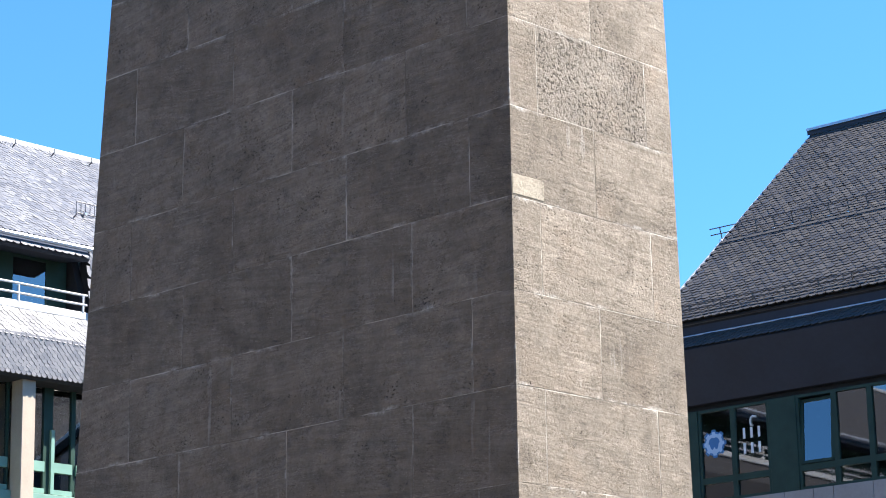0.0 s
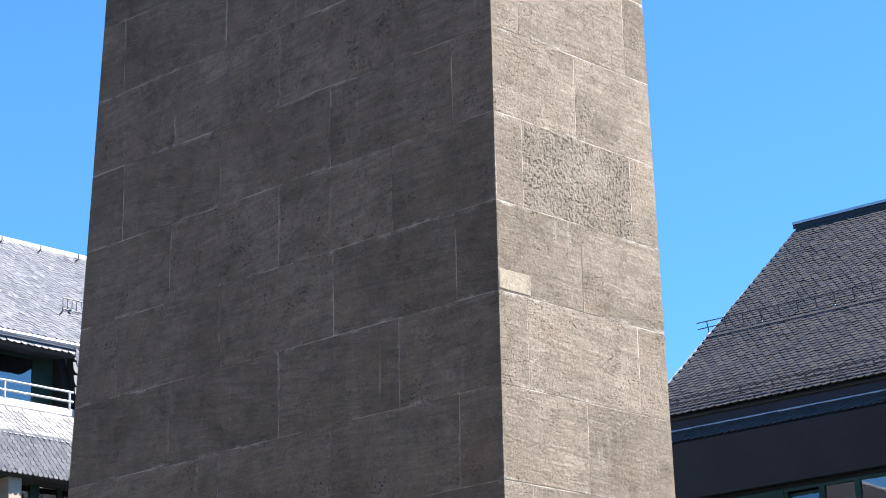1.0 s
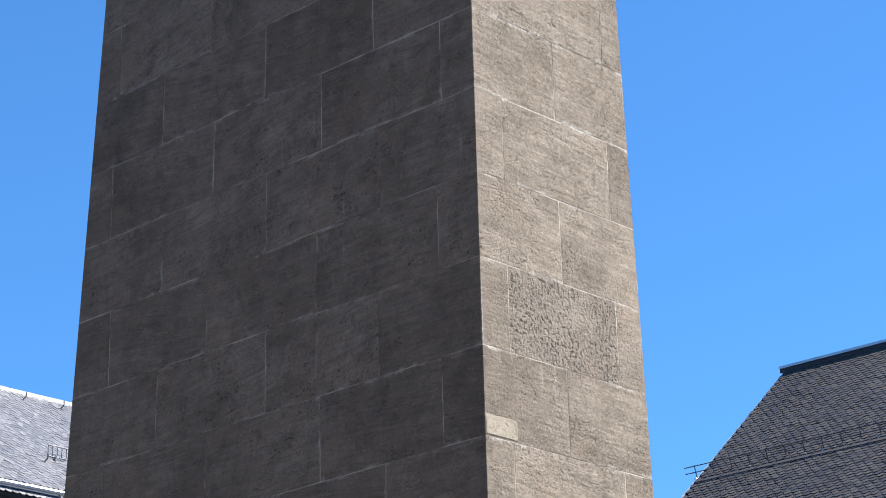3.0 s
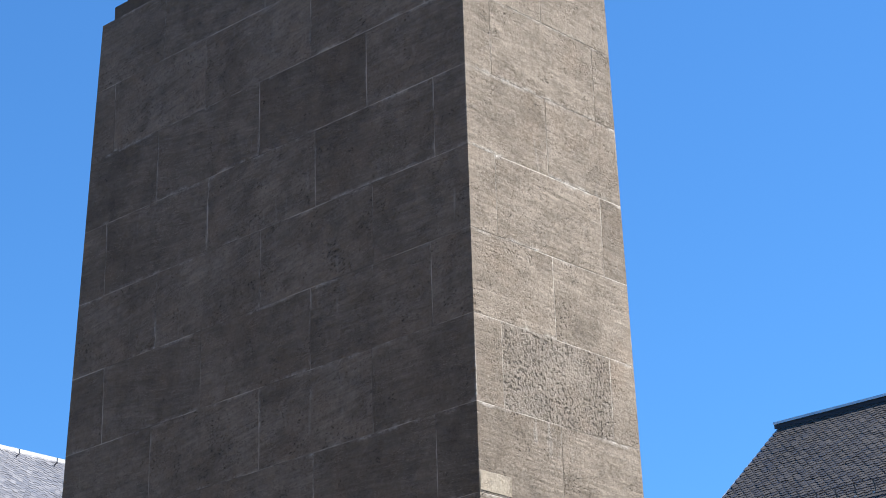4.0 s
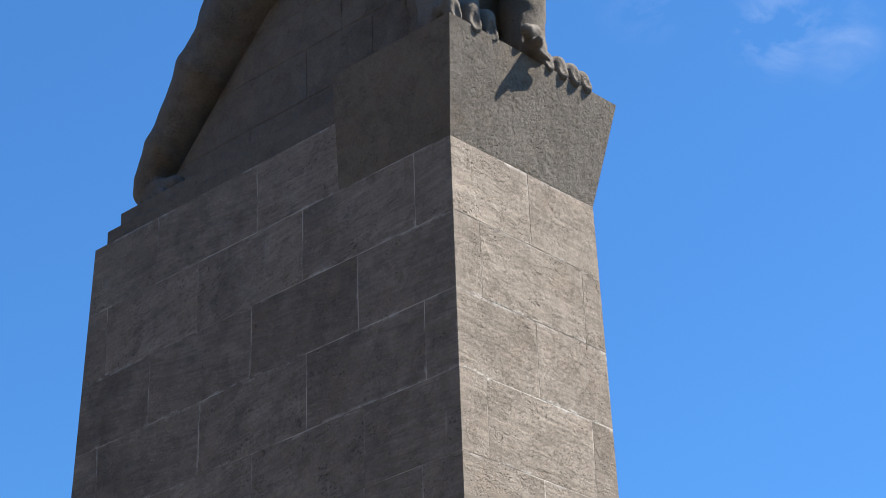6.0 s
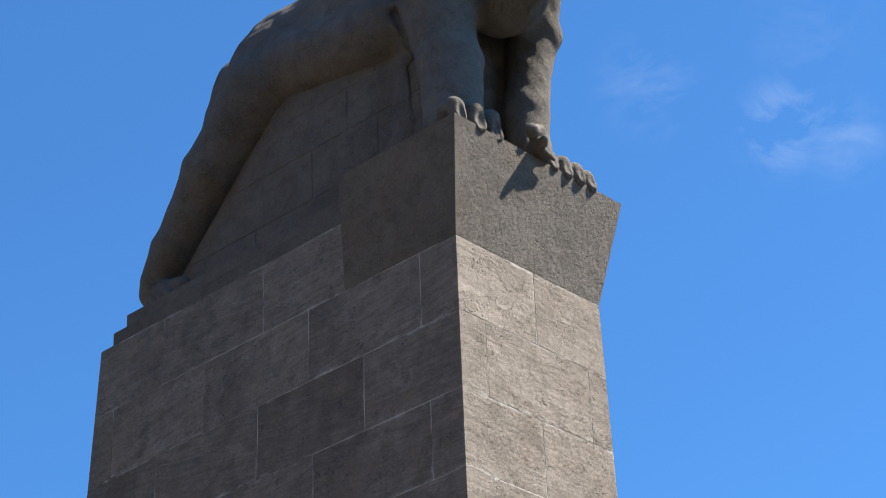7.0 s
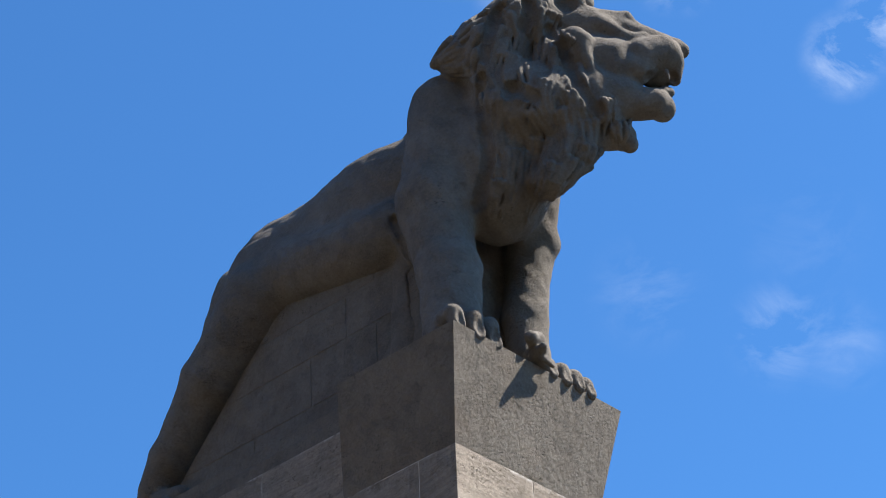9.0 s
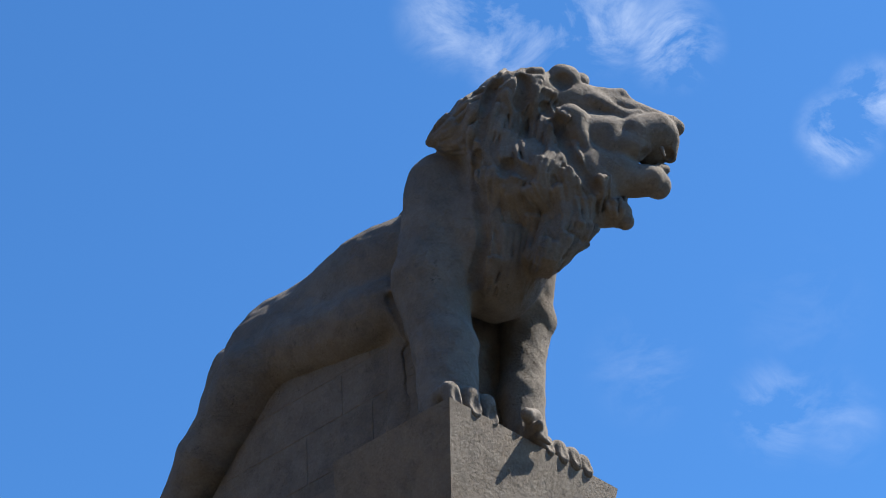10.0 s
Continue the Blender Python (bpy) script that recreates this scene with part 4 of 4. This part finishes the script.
def tooth(s):
    def fn(a):
        x, z = math.sin(a), math.cos(a)
        kx = 0.85 + 0.25 * (z > 0)
        dent = -0.22 * math.exp(-(x / 0.3) ** 2) * (1 if z > 0 else -2.6)
        return s * kx * x, s * (1.15 * z + dent)
    return fn


sign = thing("window_sticker", DARK_HOUSE, "blue and white cog-shaped sticker with a tooth on glass", "sticker")
SX, SZ = -2.235, 8.90
part("rim", flat_disc(gear(0.27), 96, 0.086, 0.002, SX, SZ), STICK_B, sign)
part("cog", flat_disc(gear(0.225), 96, 0.083, 0.002, SX, SZ), STICK_L, sign)
part("tooth", flat_disc(tooth(0.115), 64, 0.080, 0.002, SX, SZ), STICK_B, sign)
phone = thing("phone_sticker", DARK_HOUSE, "white telephone mark over two rows of plain bars", "sticker")
hs = bmesh.new()
HX, HZ = -1.34, 9.22
for i in range(8):
    a0, a1 = radians(95 + i * 14), radians(109 + i * 14)
    add_rod(hs, (HX + 0.07 * math.cos(a0), 0.082, HZ + 0.09 * math.sin(a0)), (HX + 0.07 * math.cos(a1), 0.082, HZ + 0.09 * math.sin(a1)), 0.016, 6)
add_rod(hs, (HX - 0.01, 0.082, HZ + 0.09), (HX + 0.06, 0.082, HZ + 0.075), 0.022, 6)
add_rod(hs, (HX - 0.07, 0.082, HZ - 0.04), (HX - 0.04, 0.082, HZ - 0.09), 0.022, 6)
part("phone_mark", hs, STICK_W, phone)
for zz in (8.91, 8.62):
    for i in range(3):
        part("bar", box(-1.585 + i * 0.165, -1.535 + i * 0.165, 0.08, 0.086, zz, zz + 0.20), STICK_W, phone)

# ---------------------------------------------------------------- building with the sunlit slate roof
PALE_HOUSE = pose(-8.287, 44.23, 0, 0, 0, 46.44)
pale_house = thing("roofed_building", PALE_HOUSE, "building with sunlit pale slate roof and balcony recess", "building")
L0, L1 = -42.0, 6.0
part("wall", box(L0, L1, 0.35, 0.7, 0, 8.55), CONCRETE, pale_house)
part("back_wall", box(L0, L1, 11.5, 11.8, 0, 12), CONCRETE, pale_house)
for xx in (L0, L1 - 0.3):
    part("side_wall", prism([(0.7, 0), (11.5, 0), (11.5, 12), (5.0, 17.0), (0.7, 12)], xx + 0.002, xx + 0.298), CONCRETE, pale_house)
part("room_wall", box(L0 + 0.3, L1 - 0.3, 3.4, 3.5, 8.3, 11), ROOM, pale_house)
part("floor_slab", box(L0 + 0.3, L1 - 0.3, 0.7, 11.5, 8.2, 8.5), ROOM, pale_house)
# apron of slates over the windows, fold, gentler slope, parapet cap
apron = part("apron", prism([(-0.15, 10.74), (-0.10, 10.70), (0.5, 10.70), (0.5, 11.55), (-0.12, 11.52)], L0, L1), UNDER, pale_house, "grey slate apron over the windows")
slates(apron, (-6.0, -0.165, 10.735), (1, 0, 0), (0, 0.03, 0.84), 9.0, 0.84, 0.125, 0.072, (SLATE_GREY, SLATE_GREY_J), lambda a, b: 5.0 < a < 7.8, 7)
mid_roof = part("lower_roof", prism([(-0.12, 11.50), (0.40, 12.20), (0.55, 12.20), (0.55, 11.50)], L0, L1), UNDER, pale_house)
slates(mid_roof, (-6.0, -0.16, 11.49), (1, 0, 0), (0, 0.52, 0.70), 9.0, 0.84, 0.14, 0.112, (SLATE_GREY, SLATE_GREY_J), lambda a, b: 5.0 < a < 7.8, 8)
part("parapet_cap", box(L0, L1, 0.335, 0.60, 12.20, 12.36, 0.01), WHITE, pale_house, "white metal parapet cap")
part("terrace", box(L0, L1, 0.55, 2.4, 11.4, 11.6), CONCRETE, pale_house)
# recess: back wall with windows, cheek, overhanging slab
part("recess_wall", box(L0, 1.75, 1.0, 1.2, 11.6, 12.0), GREEN, pale_house)
part("recess_wall", box(L0, 1.75, 1.0, 1.2, 13.552, 14.0), GREEN, pale_house)
for k in range(-4, 1):
    w = new("window")
    w.parent = pale_house
    x0 = 0.25 + k * 1.15
    fr = bmesh.new()
    for bx in ((x0, x0 + 0.16, 12.0, 13.55), (x0 + 0.99, x0 + 1.15, 12.0, 13.55), (x0 + 0.16, x0 + 0.99, 12.0, 12.08), (x0 + 0.16, x0 + 0.99, 13.45, 13.55)):
        add_box(fr, bx[0], bx[1], 1.0, 1.14, bx[2], bx[3])
    part("frame", fr, GREEN, w)
    gp = pane(w, x0 + 0.16, x0 + 0.99, 0.0, 1.37, 0.0)
    gp.matrix_basis = pose(0, 1.02, 12.08, 0, 0, 0)
part("recess_wall", box(L0, 0.25 - 4 * 1.15, 1.0, 1.2, 12.0, 13.55), GREEN, pale_house)
part("recess_wall", box(1.40, 1.75, 1.0, 1.2, 12.0, 13.55), GREEN, pale_house)
part("attic_wall", box(L0 + 0.3, L1 - 0.3, 4.5, 4.6, 11.6, 16), ROOM, pale_house)
part("cheek", prism([(0.45, 12.3), (2.2, 12.3), (2.2, 14.3), (0.9, 13.6)], 1.78, 1.95), UNDER, pale_house)
dorm = part("dormer_eave", prism([(0.05, 13.40), (0.10, 13.36), (2.4, 13.75), (2.4, 14.3), (0.55, 13.86), (0.06, 13.52)], L0, 1.62), NAVY, pale_house, "overhanging dormer eave with a pale gutter")
part("gutter", rod((L0, 0.02, 13.60), (1.66, 0.02, 13.60), 0.055), ZINC, pale_house)
slates(dorm, (-6.0, 0.0, 13.385), (1, 0, 0), (0, 0.12, 0.16), 7.6, 0.16, 0.17, 0.09, (SLATE_GREY, SLATE_GREY_J), lambda a, b: a > 4, 9)
# main slope and ridge
R_Y, R_Z = 4.0, 17.02
m_roof = part("roof", prism([(0.45, 13.78), (R_Y, R_Z), (11.9, 11.9), (11.9, 11.7), (R_Y, R_Z - 0.2), (0.6, 13.70)], L0, L1), UNDER, pale_house, "steep roof of pale sunlit slates")
up = Vector((0, R_Y - 0.45, R_Z - 13.78))
slates(m_roof, (-8.0, 0.40, 13.76), (1, 0, 0), up, 13.9, up.length - 0.16, 0.150, 0.108, (SLATE_GREY, SLATE_GREY_J), lambda a, b: 8.3 < a < 10.8 and b < 2.0, 10)
side_roof = part("side_slope", prism([(0.30, 12.30), (0.50, 13.78), (0.75, 13.95), (0.9, 12.30)], 1.95, L1), UNDER, pale_house)
slates(side_roof, (1.9, 0.29, 12.3), (1, 0, 0), (0, 0.2, 1.48), 3.8, 1.5, 0.17, 0.14, (SLATE_GREY, SLATE_GREY_J), lambda a, b: a < 1, 11)
part("ridge_cap", prism([(R_Y - 0.16, R_Z - 0.09), (R_Y - 0.15, R_Z + 0.0), (R_Y + 0.2, R_Z + 0.05), (R_Y + 0.2, R_Z - 0.15)], L0, L1), WHITE, pale_house, "white metal ridge cap")


def roof_hook(x, s):
    y, z = 0.45 + (R_Y - 0.45) * s, 13.78 + (R_Z - 13.78) * s
    bm = bmesh.new()
    add_rod(bm, (x, y + 0.02, z + 0.05), (x, y - 0.10, z + 0.10), 0.016, 6)
    add_rod(bm, (x, y - 0.10, z + 0.10), (x, y - 0.10, z + 0.20), 0.014, 6)
    add_rod(bm, (x - 0.05, y + 0.0, z + 0.03), (x + 0.05, y + 0.0, z + 0.03), 0.02, 6)
    part("roof_hook", bm, STEEL, pale_house)


for hx in range(-6, 6):
    roof_hook(2.2 + hx * 1.05, 0.90)
roof_hook(2.15, 0.25)
guard = new("snow_guard")
guard.parent = pale_house
gs = 0.30
gy, gz = 0.45 + (R_Y - 0.45) * gs, 13.78 + (R_Z - 13.78) * gs
for hh in (0.06, 0.30):
    part("bar", rod((2.3, gy - 0.08, gz + hh), (4.3, gy - 0.08, gz + hh), 0.012, 6), STEEL, guard)
for i in range(17):
    part("bracket", rod((2.3 + i * 0.12, gy - 0.08, gz + 0.05), (2.3 + i * 0.12, gy - 0.08, gz + 0.31), 0.009, 5), STEEL, guard)
for bx in (2.5, 3.6):
    part("bracket_foot", box(bx - 0.03, bx + 0.03, gy - 0.16, gy + 0.12, gz + 0.03, gz + 0.07), CHROME, guard)

railing = new("railing")
railing.parent = pale_house
tagged(railing, "white tubular balcony railing")
for zz in (12.71, 12.51):
    part("rail", rod((L0, 0.34, zz), (1.78, 0.34, zz), 0.026), WHITE, railing)
for k in range(-8, 2):
    part("post", rod((0.09 + k * 1.6, 0.34, 12.36), (0.09 + k * 1.6, 0.34, 12.72), 0.024), WHITE, railing)

# windows between concrete columns under the apron
for k in range(-5, 3):
    cxx = k * 2.55
    part("column", box(cxx, cxx + 0.32, 0.0, 0.36, 0, 10.72, 0.012), CONCRETE, pale_house)
    w = new("window")
    w.parent = pale_house
    a, b = cxx + 0.32, cxx + 2.55
    fr = bmesh.new()
    for bx in ((a, a + 0.05), (a + 0.52, a + 0.74), (a + 1.2, a + 1.3), (b - 0.05, b)):
        add_box(fr, bx[0], bx[1], 0.42, 0.52, 8.56, 10.70)
    part("frame", fr, GREEN, w)
    tr = bmesh.new()
    for bx in ((a + 0.05, a + 0.52), (a + 0.74, a + 1.2), (a + 1.3, b - 0.05)):
        add_box(tr, bx[0], bx[1], 0.37, 0.50, 9.00, 9.20)
        add_box(tr, bx[0], bx[1], 0.37, 0.50, 8.56, 8.66)
    add_box(tr, a + 0.66, a + 0.74, 0.35, 0.415, 8.56, 9.85)
    part("mint_frame", tr, MINT, w, "mint green transoms and post")
    for bx in ((a + 0.05, a + 0.52), (a + 0.74, a + 1.2), (a + 1.3, b - 0.05)):
        pane(w, bx[0], bx[1], 9.20, 10.68, 0.46)
        pane(w, bx[0], bx[1], 8.66, 9.00, 0.46)
        part("blind", box(bx[0] + 0.01, bx[1] - 0.01, 0.50, 0.51, 9.42, 10.68), BLIND, w, "grey blind, or backing that greys the glass")
    part("spandrel", box(a + 0.002, b - 0.002, 0.30, 0.348, 7.7, 8.54, 0.005), MINT, pale_house, "mint green spandrel panel")
